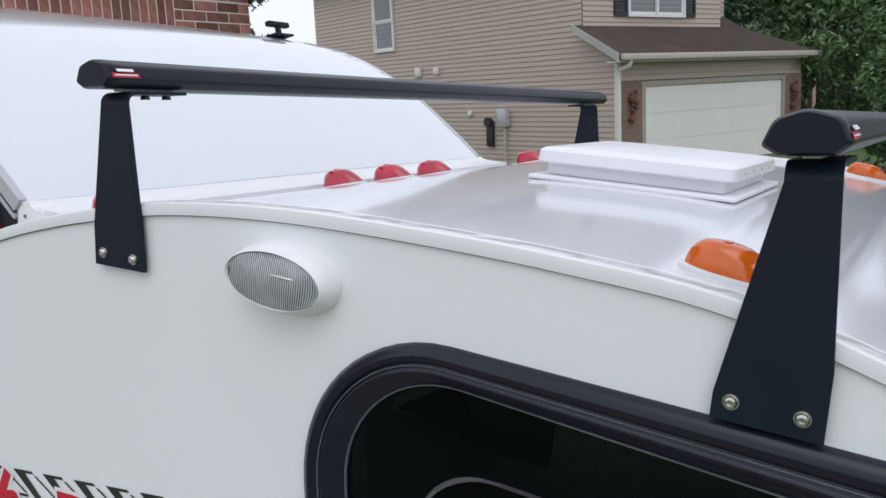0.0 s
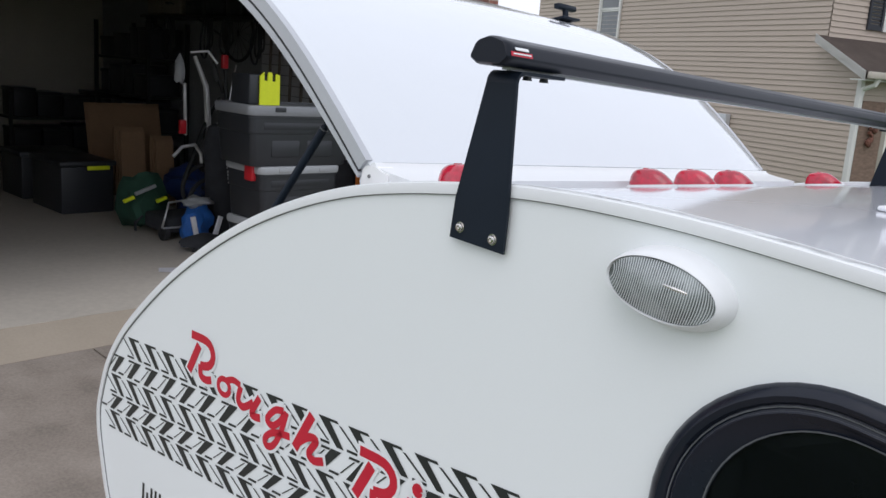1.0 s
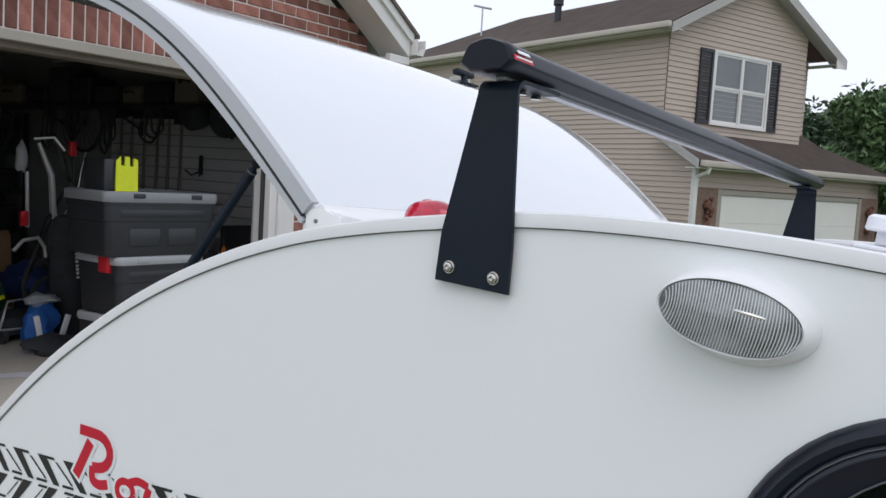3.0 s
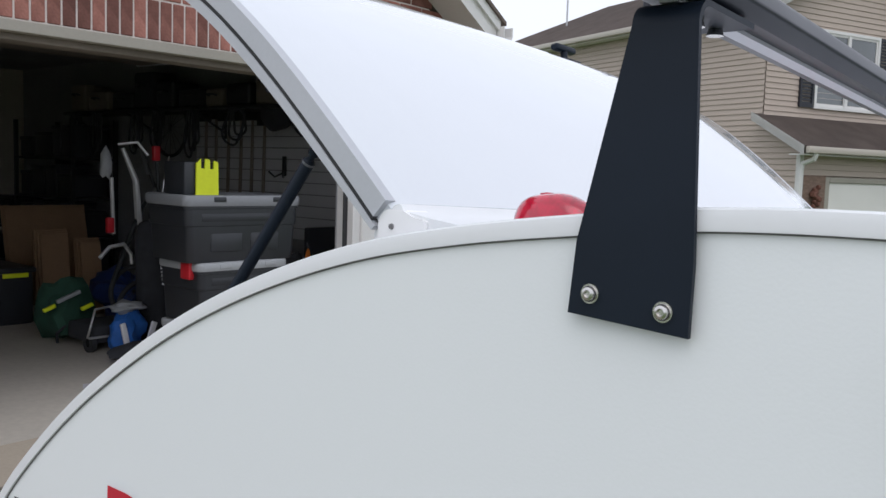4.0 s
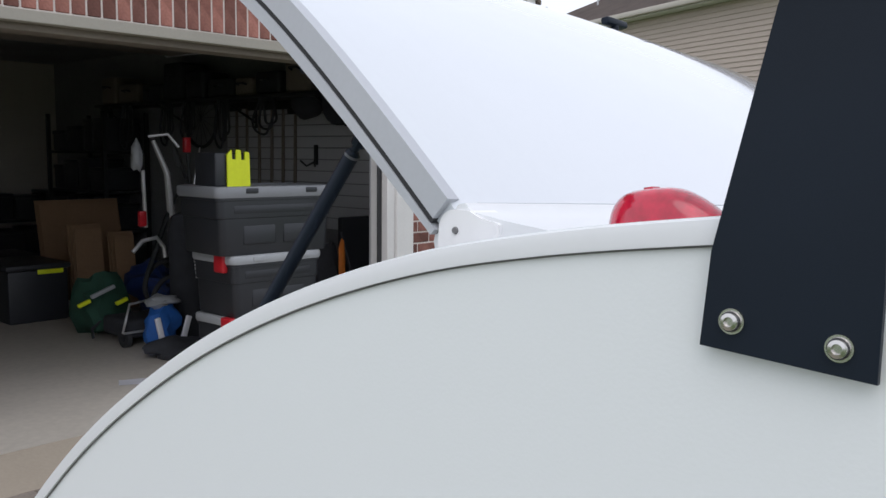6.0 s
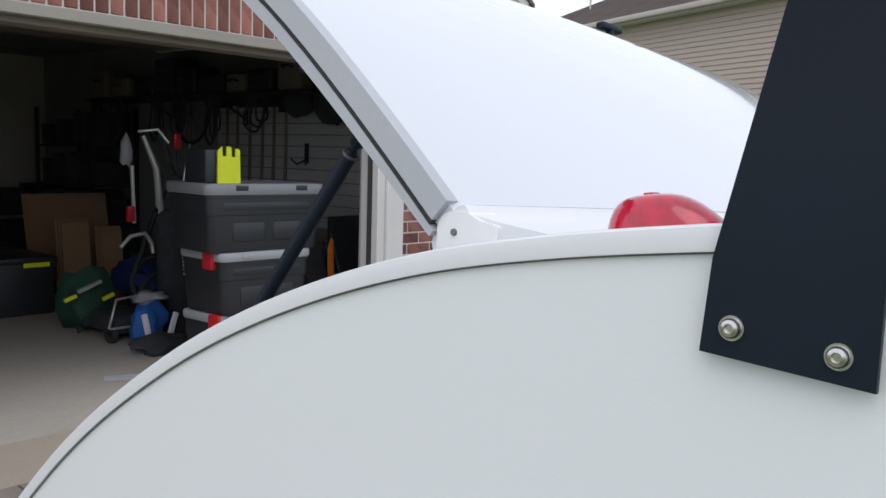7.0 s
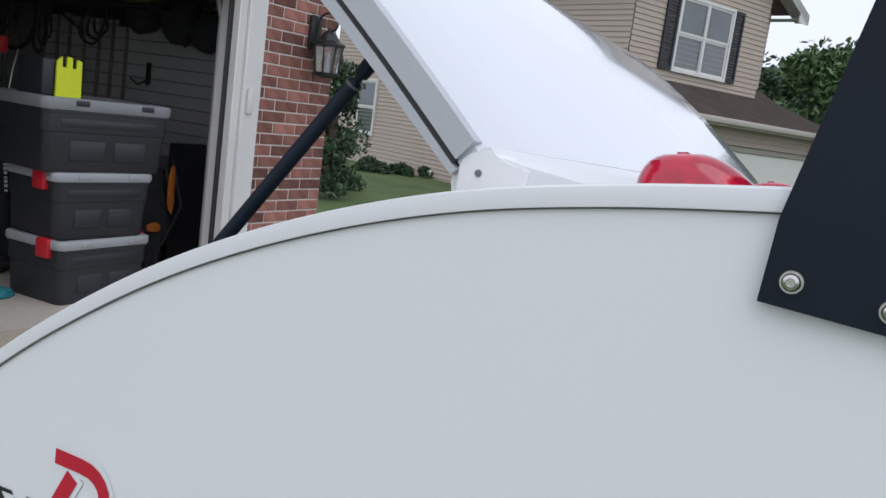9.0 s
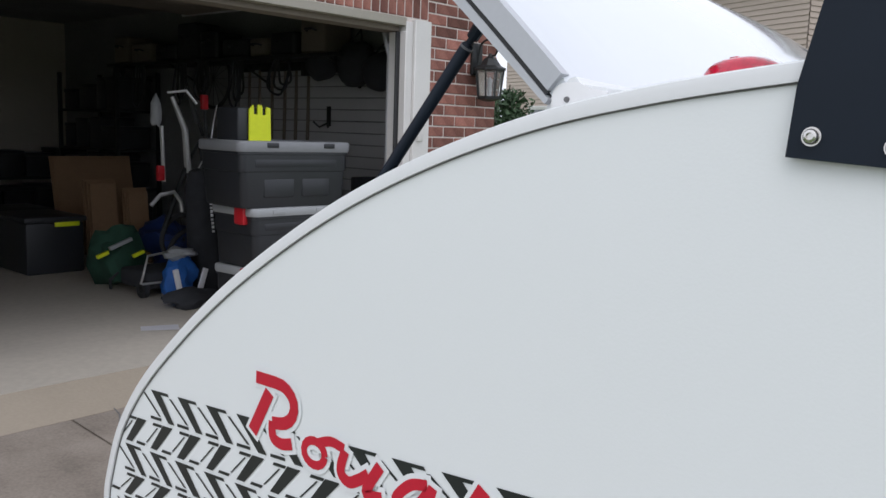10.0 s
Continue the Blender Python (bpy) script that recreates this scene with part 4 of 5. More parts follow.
# garage door with its panels
bm = bmesh.new()
box(bm, 0.77, 5.55, -0.885, -0.865, -0.66, 1.498)
gdoor = part("garage_door", bm, M_GDOOR, house, "closed ivory sectional garage door", smooth=False)
for k in range(4):
    bm = bmesh.new()
    box(bm, 0.772, 5.548, -0.915, -0.887, -0.66 + 0.54 * k, -0.124 + 0.54 * k, 0.003, 1)
    part("door_panel", bm, M_GDOOR, gdoor, smooth=False)
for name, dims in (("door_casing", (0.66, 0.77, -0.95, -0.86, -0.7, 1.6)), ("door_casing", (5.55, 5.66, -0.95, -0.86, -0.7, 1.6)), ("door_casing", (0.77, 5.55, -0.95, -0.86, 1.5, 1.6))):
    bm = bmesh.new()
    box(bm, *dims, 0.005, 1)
    part(name, bm, M_CREAM_SHADED, gdoor)
M_PIER = material("brown_brick_pier", (0.22, 0.15, 0.115), 0.9, vary=0.3, scale=11, fine=60, bump=0.6, stretch=(1, 1, 2.5))
for x0, x1 in ((0.07, 0.66), (5.66, 6.35)):
    bm = bmesh.new()
    box(bm, x0, x1, -0.94, -0.86, -0.7, 1.62)
    part("brick_pier", bm, M_PIER, house, "brown brick beside the garage door", smooth=False)


def window(x0, x1, z0, z1, fixed, along, out, units=2, shutters=True):
    """A framed sash window; along 0: on a wall along x."""
    def put(bm, name, mat, parent, label=""):
        if along:
            bmesh.ops.transform(bm, matrix=Matrix(((0, 1, 0, fixed), (1, 0, 0, 0), (0, 0, 1, 0), (0, 0, 0, 1))), verts=bm.verts)
            bmesh.ops.reverse_faces(bm, faces=bm.faces)
        else:
            bmesh.ops.transform(bm, matrix=Matrix.Translation((0, fixed, 0)), verts=bm.verts)
        return part(name, bm, mat, parent, label, smooth=False)
    bm = bmesh.new()
    f = 0.06
    for d in ((x0 - f, x0, z0 - f, z1 + f), (x1, x1 + f, z0 - f, z1 + f), (x0, x1, z1, z1 + f), (x0, x1, z0 - f, z0)):
        box(bm, d[0], d[1], *sorted((out * 0.02, out * 0.07)), d[2], d[3])
    win = put(bm, "window", M_PAINT, house, "white double-hung window" + (" with dark shutters" if shutters else ""))
    step = (x1 - x0) / units
    for k in range(units):
        a, b = x0 + k * step, x0 + (k + 1) * step
        if k:
            bm = bmesh.new()
            box(bm, a - 0.04, a + 0.04, *sorted((out * 0.02, out * 0.065)), z0, z1)
            put(bm, "mullion", M_PAINT, win)
        mid = (z0 + z1) / 2
        for q0, q1, dd in ((z0, mid, 0.035), (mid, z1, 0.05)):
            bm = bmesh.new()
            s = 0.045
            for d in ((a, a + s, q0, q1), (b - s, b, q0, q1), (a + s, b - s, q1 - s, q1), (a + s, b - s, q0, q0 + s)):
                box(bm, d[0], d[1], *sorted((out * 0.015, out * dd)), d[2], d[3])
            put(bm, "sash", M_PAINT, win)
            bm = bmesh.new()
            box(bm, a + s, b - s, *sorted((out * 0.018, out * (dd - 0.014))), q0 + s, q1 - s)
            put(bm, "pane", M_PANE, win, "dim reflecting glass")
    if shutters:
        for a, b in ((x0 - 0.46, x0 - 0.07), (x1 + 0.07, x1 + 0.42)):
            bm = bmesh.new()
            for d in ((a, a + 0.05, z0 - 0.05, z1 + 0.05), (b - 0.05, b, z0 - 0.05, z1 + 0.05), (a + 0.05, b - 0.05, z1 - 0.02, z1 + 0.05), (a + 0.05, b - 0.05, z0 - 0.05, z0 + 0.02)):
                box(bm, d[0], d[1], *sorted((out * 0.01, out * 0.06)), d[2], d[3])
            n = 22
            for k in range(n):
                zz = z0 + 0.02 + (z1 - z0 - 0.04) * k / n
                box(bm, a + 0.05, b - 0.05, *sorted((out * 0.02, out * 0.045)), zz, zz + 0.04)
            put(bm, "shutter", M_SHUTTER, win, "black louvred shutter")


window(1.36, 3.10, 2.98, 4.38, -0.0, 0, -1)
window(6.62, 7.45, 2.72, 4.15, 0.0, 1, -1, 1, False)
window(8.45, 9.3, 0.70, 2.1, 0.0, 1, -1, 1, False)
# meter, conduit, vents and tap on the side wall
bm = bmesh.new()
box(bm, -0.16, -0.02, 2.2, 2.5, 0.75, 1.15, 0.02)
meter = part("electric_meter", bm, M_ALU, house, "grey electric meter box")
bm = bmesh.new()
bmesh.ops.create_cone(bm, cap_ends=True, segments=20, radius1=0.11, radius2=0.09, depth=0.12, matrix=pose(-0.1, 2.85, 0.85, 0, 90, 0))
box(bm, -0.10, -0.02, 2.74, 2.96, 0.3, 0.85, 0.01)
part("meter_dial", bm, M_SHUTTER, meter)
bm = bmesh.new()
tube(bm, [(-0.08, 2.33, 0.76), (-0.08, 2.33, -0.3)], 0.03, 8)
part("conduit", bm, M_ALU, meter)
for y, z, w in ((5.55, 2.08, 0.22), (4.8, 2.08, 0.16), (3.55, 1.05, 0.12), (5.62, 0.0, 0.14)):
    bm = bmesh.new()
    box(bm, -0.10, -0.02, y - w / 2, y + w / 2, z - w / 2, z + w / 2, 0.015)
    part("wall_vent", bm, M_PAINT, house, "white plastic wall vent")
# roof pipe and aerial
bm = bmesh.new()
tube(bm, [(1.4, 5.0, 5.2), (1.4, 5.0, 6.0)], 0.09, 10)
tube(bm, [(1.4, 5.0, 5.98), (1.4, 5.0, 6.0), (1.4, 5.0, 6.18)], [0.10, 0.13, 0.13], 10)
part("flue_pipe", bm, M_SHUTTER, house, "dark metal flue")
bm = bmesh.new()
tube(bm, [(1.3, 8.1, 5.2), (1.3, 8.1, 6.35)], 0.025, 6)
tube(bm, [(1.0, 8.1, 6.33), (1.6, 8.1, 6.33)], 0.03, 6)
part("aerial", bm, M_ALU, house)
# moon ornament
bm = bmesh.new()
out = [(0.22 * math.sin(radians(a)) , 0.42 * math.cos(radians(a))) for a in range(0, 181, 15)] + [(0.08 * math.sin(radians(a)), 0.42 * math.cos(radians(a))) for a in range(165, 0, -15)]
prism(bm, [(4.70 + x, 3.75 + z) for x, z in out], 0.36, 0.41)
part("moon_ornament", bm, M_PAINT, house, "white crescent wall ornament", smooth=False)


# ---- trees ----
def tree(name, x, y, h, spread, mat, n, seed, label, low=0.25, leaf=0.22):
    rng = np.random.default_rng(seed)
    z0 = -0.15 + fall(x)
    ob = thing(name, label, "tree", Matrix.Translation((x, y, z0)))
    bm = bmesh.new()
    tube(bm, [(0, 0, 0), (0.05, 0.02, h * 0.3), (0.0, 0.1, h * 0.6), (0.1, 0, h * 0.92)], [0.05 * h ** 0.8, 0.04 * h ** 0.8, 0.025 * h ** 0.8, 0.01], 8)
    clumps = []
    for k in range(26):
        t = low + (0.98 - low) * rng.random() ** 0.9
        ang, r = rng.random() * 2 * math.pi, spread * (1.05 - t) ** 0.55 * (0.35 + 0.65 * rng.random())
        p = (r * math.cos(ang), r * math.sin(ang), h * t)
        clumps.append((p, spread * (0.22 + 0.2 * rng.random())))
        tube(bm, [(0, 0, max(0.1, h * t - r * 0.6)), (p[0] * 0.5, p[1] * 0.5, h * t - r * 0.2), p], [0.012 * h, 0.008 * h, 0.003 * h], 5)
    part("trunk", bm, M_BARK, ob, "brown bark trunk and limbs")
    each = n // len(clumps)
    vs, fs = [], []
    for (cx, cy, cz), cr in clumps:
        d = rng.normal(size=(each, 3))
        d *= (cr * rng.random((each, 1)) ** 0.4) / np.linalg.norm(d, axis=1, keepdims=True)
        c = d * (1, 1, 0.75) + (cx, cy, cz)
        u, w = rng.normal(size=(each, 3)), rng.normal(size=(each, 3))
        u *= leaf * 0.5 * (0.6 + 0.8 * rng.random((each, 1))) / np.linalg.norm(u, axis=1, keepdims=True)
        w *= leaf * 0.3 / np.linalg.norm(w, axis=1, keepdims=True)
        k = len(vs)
        quad = np.stack((c - u, c - w, c + u, c + w), axis=1).reshape(-1, 3)
        vs.extend(map(tuple, quad))
        fs.extend((k + 4 * i, k + 4 * i + 1, k + 4 * i + 2, k + 4 * i + 3) for i in range(each))
    me = bpy.data.meshes.new("crown")
    me.from_pydata(vs, [], fs)
    me.materials.append(mat)
    crown = new("crown", me)
    crown.parent = ob
    return tagged(crown, "dense green leaves")


def polar(az, r, x0=-0.5, y0=0.0):
    return x0 + r * math.cos(radians(az)), y0 + r * math.sin(radians(az))


for k, (az, r, h, s, mat, n, leaf) in enumerate(((90.2, 15.5, 3.4, 1.05, M_LEAF, 9000, 0.11), (97.0, 24, 4.4, 2.4, M_LEAF, 9000, 0.2), (87.8, 17.0, 3.0, 1.6, M_LEAFD, 9000, 0.13), (94, 30, 5.2, 3.2, M_LEAFD, 9000, 0.26), (101.5, 40, 5.0, 3.4, M_LEAFD, 9000, 0.3), (88, 26, 6.4, 3.2, M_LEAF, 9000, 0.25), (97.5, 44, 6.6, 3.8, M_LEAFD, 9000, 0.34),
                                                 (82, 34, 8.5, 4.0, M_LEAFD, 8000, 0.34), (92.5, 48, 8.5, 4.6, M_LEAF, 8000, 0.4), (133, 17, 5.2, 1.3, M_LEAFD, 6000, 0.16), (104, 52, 5.5, 4.5, M_LEAF, 8000, 0.4), (76, 40, 9, 4.5, M_LEAFD, 7000, 0.4))):
    x, y = polar(az, r)
    tree("tree", x, y, h, s, mat, n, k + 3, "leafy green broadleaf tree beyond the houses", 0.12, leaf)
# the first two, tall ones are added to darken the shadow behind the pier
for k, (az, r, h, s) in enumerate(((127.6, 15.5, 2.6, 0.9), (129.5, 14.0, 2.2, 0.8), (124.6, 21.0, 0.28, 0.45), (122.6, 21.2, 0.22, 0.4), (120.6, 21.5, 0.25, 0.4))):
    x, y = polar(az, r, -0.9, 0.15)
    tree("shrub", x, y, h, s, M_LEAFD, 5000, 40 + k, "dark green shrub beside the house, the tall two added for shadow", 0.02, 0.11)


# ---- things in the garage ----
M_BIN = material("dark_grey_plastic", (0.024, 0.0262, 0.0315), 0.45, vary=0.15, scale=5, fine=150, bump=0.15)
M_LID = material("pale_grey_plastic", (0.36, 0.375, 0.39), 0.4, vary=0.06, scale=5)
M_TLID = material("mid_grey_plastic", (0.24, 0.25, 0.265), 0.4, vary=0.06, scale=5)
M_TOTE = material("charcoal_plastic", (0.027, 0.0295, 0.035), 0.4, vary=0.12, scale=5, fine=150, bump=0.1)
M_LATCH = material("red_plastic", (0.55, 0.02, 0.03), 0.35, vary=0.1, scale=20)
M_YELLOW = material("yellow_vinyl", (0.78, 0.86, 0.02), 0.5, vary=0.05, scale=20)
M_CARD = material("cardboard", (0.27, 0.165, 0.092), 0.85, vary=0.14, scale=4, fine=50)
M_FABRIC = material("black_fabric", (0.034, 0.036, 0.042), 0.9, vary=0.25, scale=12, fine=200, bump=0.4)
M_GREEN = material("green_fabric", (0.02, 0.07, 0.045), 0.85, vary=0.25, scale=10, fine=180, bump=0.3)
M_BLUE = material("blue_fabric", (0.02, 0.12, 0.42), 0.6, vary=0.2, scale=12, fine=150, bump=0.2)
M_TEAL = material("teal_fabric", (0.02, 0.20, 0.24), 0.8, vary=0.2, scale=12)
M_ORANGE = material("orange_fabric", (0.70, 0.20, 0.03), 0.6, vary=0.15, scale=12)
M_SILVER = material("satin_silver", (0.62, 0.62, 0.62), 0.35, metal=0.6, vary=0.06, scale=20)
M_PAPER = material("white_paper", (0.82, 0.82, 0.85), 0.8, vary=0.03, scale=8)
M_IRON = material("aged_black_iron", (0.03, 0.033, 0.034), 0.5, metal=0.4, vary=0.3, scale=20, fine=150)
M_CLEAR = material("clear_glass_pane", (0.75, 0.78, 0.78), 0.06, vary=0.02, trans=0.85)


def storage_bin(at, w, d, h, lid_h, body_mat, lid_mat, latches, label, group):
    """A tapered tub with ribs, a lipped lid and latches. w across the front (y), d deep (x), front towards +x."""
    ob = thing("storage_bin", label, "storage bin", at, group)
    def tub(k):
        return rounded([(-d / 2 * k, -w / 2 * k), (d / 2 * k, -w / 2 * k), (d / 2 * k, w / 2 * k), (-d / 2 * k, w / 2 * k)], [0.05 * k] * 4, 5)
    bm = bmesh.new()
    hb = h - lid_h
    loft(bm, [[(x, y, z) for x, y in tub(k)] for k, z in ((0.88, 0.0), (0.90, 0.012), (0.93, hb * 0.62), (0.948, hb * 0.63), (0.955, hb * 0.68), (0.955, hb - 0.03), (0.975, hb - 0.028), (0.975, hb))], caps=True)
    part("tub", bm, body_mat, ob)
    bm = bmesh.new()
    loft(bm, [[(x, y, z) for x, y in tub(k)] for k, z in ((0.985, hb - 0.012), (1.0, hb), (1.0, h - 0.014), (0.985, h - 0.004), (0.93, h), (0.90, h - 0.008), (0.5, h - 0.006))], caps=True)
    lid = part("lid", bm, lid_mat, ob, "paler grey lid")
    for k in range(2):
        bm = bmesh.new()
        y = -w * 0.22 + k * w * 0.5
        box(bm, d / 2 - 0.03, d / 2 + 0.006, y - 0.045, y + 0.045, h - 0.045, h - 0.012, 0.006)
        part("lid_clip", bm, lid_mat if latches else body_mat, lid)
    bm = bmesh.new()
    box(bm, d * 0.465, d * 0.482, -w * 0.36, w * 0.36, hb * 0.70, hb * 0.84, 0.006)
    box(bm, d * 0.445, d * 0.466, -w * 0.28, -w * 0.02, hb * 0.18, hb * 0.5, 0.008)
    box(bm, d * 0.445, d * 0.466, w * 0.05, w * 0.30, hb * 0.18, hb * 0.5, 0.008)
    part("front_ribs", bm, body_mat, ob)
    if latches:
        for sg in (-1, 1):
            bm = bmesh.new()
            y = sg * (w / 2)
            box(bm, -0.05 + d * 0.22, 0.06 + d * 0.22, *sorted((y - sg * 0.03, y + sg * 0.02)), h - 0.115, h + 0.004, 0.012)
            part("latch", bm, M_LATCH, ob, "red plastic latch")
    return ob


storage_bin(pose(-5.65, 3.76, 0.03, 0, 0, 3), 0.72, 0.52, 0.40, 0.045, M_BIN, M_LID, True, "dark grey storage bin with red latches on the concrete floor", "stacked bins")
storage_bin(pose(-5.66, 3.75, 0.43, 0, 0, -2), 0.72, 0.52, 0.41, 0.045, M_BIN, M_LID, True, "dark grey storage bin with red latches, stacked on another", "stacked bins")
storage_bin(pose(-5.66, 3.75, 0.84, 0, 0, -4), 0.91, 0.55, 0.44, 0.06, M_TOTE, M_TLID, False, "large charcoal lidded tote on top of two bins", "stacked bins")


def small_cooler():
    ob = thing("cooler_box", "small grey cooler with a yellow vinyl flap on a tote", "cooler", Matrix.Translation((-5.66, 3.47, 1.276)))
    bm = bmesh.new()
    box(bm, -0.12, 0.12, -0.115, 0.11, 0.0, 0.215, 0.012, 3)
    part("body", bm, M_TOTE, ob)
    bm = bmesh.new()
    pts = []
    for k, (a, b) in enumerate(((-0.1, 0.205), (-0.06, 0.235), (-0.058, 0.175), (-0.022, 0.172), (-0.02, 0.235), (0.022, 0.232), (0.024, 0.17), (0.058, 0.17), (0.06, 0.225), (0.10, 0.215), (0.105, 0.0), (-0.1, 0.0))):
        pts.append((a, b))
    lo = [bm.verts.new((0.128, y, z)) for y, z in pts]
    hi = [bm.verts.new((0.140, y, z)) for y, z in pts]
    bm.faces.new(hi), bm.faces.new(lo[::-1])
    for i in range(len(pts)):
        bm.faces.new((lo[i - 1], lo[i], hi[i], hi[i - 1]))
    bmesh.ops.recalc_face_normals(bm, faces=bm.faces)
    bmesh.ops.transform(bm, matrix=pose(0.0, 0.045, 0.0) @ Matrix.Diagonal((1, 0.84, 1, 1)), verts=bm.verts)
    part("flap", bm, M_YELLOW, ob, "bright yellow notched vinyl flap", smooth=False)


small_cooler()


def lump(bm, c, r, seed, squash=(1, 1, 1), n=3):
    """A soft, dented bag shape."""
    got = bmesh.ops.create_icosphere(bm, subdivisions=n, radius=1.0)
    for v in got["verts"]:
        p = v.co.copy()
        k = 1 + 0.5 * noise.noise(p * 1.3 + Vector((seed, 0, 0))) + 0.2 * noise.noise(p * 3.5 + Vector((0, seed, 0)))
        v.co = Vector((c[0] + r * squash[0] * p.x * k, c[1] + r * squash[1] * p.y * k, max(c[2] + r * squash[2] * p.z * k, 0.0)))


def garage_bags():
    # standing long bag with a printed stripe
    ob = thing("carry_bag", "tall black carry bag with white print, standing on concrete", "bag", Matrix.Translation((-6.75, 3.87, 0.03)))
    bm = bmesh.new()
    tube(bm, [(0, 0.03, 0), (0, 0.02, 0.05), (0, 0.0, 0.45), (0, -0.03, 0.85), (0, -0.05, 0.98), (0, -0.05, 1.0)], [0.12, 0.135, 0.125, 0.11, 0.06, 0.01], 16)
    part("body", bm, M_FABRIC, ob)
    for k in range(9):
        bm = bmesh.new()
        z = 0.50 + 0.031 * k
        box(bm, 0.118 - 0.02 * (z - 0.5), 0.128 - 0.02 * (z - 0.5), 0.012 - 0.08 * (z - 0.45), 0.032 - 0.08 * (z - 0.45), z, z + (0.022 if k % 3 else 0.016))
        part("print_bar", bm, M_PAPER, ob)
    bm = bmesh.new()
    tube(bm, [(0.1, 0.08, 0.2), (0.16, 0.12, 0.5), (0.1, 0.06, 0.85)], 0.012, 6)
    part("strap", bm, M_FABRIC, ob)
    # green rucksack
    ob = thing("rucksack", "dark green rucksack with yellow straps lying on the floor", "rucksack", Matrix.Translation((-7.45, 3.52, 0.03)))
    bm = bmesh.new()
    lump(bm, (0, 0, 0.24), 0.24, 3, (0.9, 0.85, 1.05))
    part("body", bm, M_GREEN, ob)
    for y, z, mat, w in ((-0.12, 0.36, M_YELLOW, 0.05), (0.05, 0.38, M_LID, 0.10), (0.16, 0.24, M_YELLOW, 0.05)):
        bm = bmesh.new()
        box(bm, 0.19, 0.225, y - w, y + w, z - 0.014, z + 0.014, 0.004, m=pose(0, 0, 0, 20, 0, 0))
        part("strap", bm, mat, ob)
    bm = bmesh.new()
    tube(bm, [(0.2, -0.17, 0.02), (0.25, -0.2, 0.1), (0.22, -0.1, 0.16), (0.24, 0.1, 0.04)], 0.012, 6)
    part("loose_strap", bm, M_FABRIC, ob)
    # folding frame with wheels
    ob = thing("folding_cart", "collapsed black folding cart with a silver handle on the floor", "cart", Matrix.Translation((-7.0, 3.62, 0.03)))
    bm = bmesh.new()
    box(bm, -0.2, 0.2, -0.22, 0.2, 0.06, 0.2, 0.03, 3)
    part("bed", bm, M_FABRIC, ob)
    bm = bmesh.new()
    tube(bm, [(0.2, -0.26, 0.12), (0.24, -0.26, 0.2), (0.2, -0.2, 0.33), (0.15, 0.12, 0.35), (0.24, 0.2, 0.2), (0.24, 0.2, 0.12), (0.22, -0.26, 0.12)], 0.009, 8)
    part("handle", bm, M_SILVER, ob, "thin silver tube handle")
    for y in (-0.22, 0.2):
        bm = bmesh.new()
        loft(bm, [[(0.16 + r * math.cos(a), y + d, 0.07 + r * math.sin(a)) for r, d in ((0.07, -0.02), (0.07, 0.02), (0.03, 0.02), (0.03, -0.02))] for a in (2 * math.pi * k / 20 for k in range(20))], closed_path=True)
        part("wheel", bm, M_RUBBER, ob)
    # blue and white bag
    ob = thing("cooler_bag", "blue and white soft cooler bag on the garage floor", "bag", Matrix.Translation((-6.62, 3.58, 0.03)))
    bm = bmesh.new()
    lump(bm, (0, 0, 0.17), 0.15, 8, (0.8, 0.85, 1.2))
    part("body", bm, M_BLUE, ob)
    for y, t in ((-0.06, 12), (0.06, -18)):
        bm = bmesh.new()
        box(bm, 0.125, 0.15, y - 0.02, y + 0.02, 0.06, 0.28, 0.004, m=pose(0, 0, 0, t, 0, 0))
        part("stripe", bm, M_PAPER, ob)
    bm = bmesh.new()
    lump(bm, (0, 0, 0.36), 0.13, 12, (0.9, 1.0, 0.35))
    part("top_flap", bm, M_LID, ob)
    ob = thing("shoe_bag", "small black fabric bag lying on concrete", "bag", Matrix.Translation((-6.35, 3.52, 0.03)))
    bm = bmesh.new()
    lump(bm, (0, 0, 0.05), 0.2, 21, (0.7, 1.1, 0.35))
    part("body", bm, M_FABRIC, ob)
    ob = thing("fabric_heap", "crumpled teal cloth on the garage floor", "cloth", Matrix.Translation((-5.78, 3.30, 0.03)))
    bm = bmesh.new()
    lump(bm, (0, 0, 0.02), 0.09, 25, (0.9, 1.0, 0.4))
    part("cloth", bm, M_TEAL, ob)
    ob = thing("tarpaulin", "crumpled dark blue tarpaulin heaped on the floor", "tarpaulin", Matrix.Translation((-8.0, 4.35, 0.03)))
    bm = bmesh.new()
    lump(bm, (0, 0, 0.2), 0.3, 30, (0.8, 0.9, 0.8))
    part("cloth", bm, material("navy_fabric", (0.015, 0.04, 0.16), 0.7, vary=0.3, scale=8), ob)
    ob = thing("backpack", "black backpack with orange panels on the garage floor", "backpack", Matrix.Translation((-6.05, 4.62, 0.03)))
    bm = bmesh.new()
    lump(bm, (0, 0, 0.45), 0.30, 41, (0.55, 0.62, 1.5))
    part("body", bm, M_FABRIC, ob)
    for y, z, h in ((0.10, 0.62, 0.17), (-0.04, 0.34, 0.035)):
        bm = bmesh.new()
        lump(bm, (0.155, y, z), 0.05, 44, (0.35, 0.7 if h > 0.1 else 1.3, h / 0.05), 2)
        part("panel", bm, M_ORANGE, ob, "orange fabric panel")
    bm = bmesh.new()
    tube(bm, [(0.14, 0.06, 0.2), (0.2, 0.17, 0.5), (0.12, 0.12, 0.85)], 0.014, 6)
    part("strap", bm, M_FABRIC, ob)
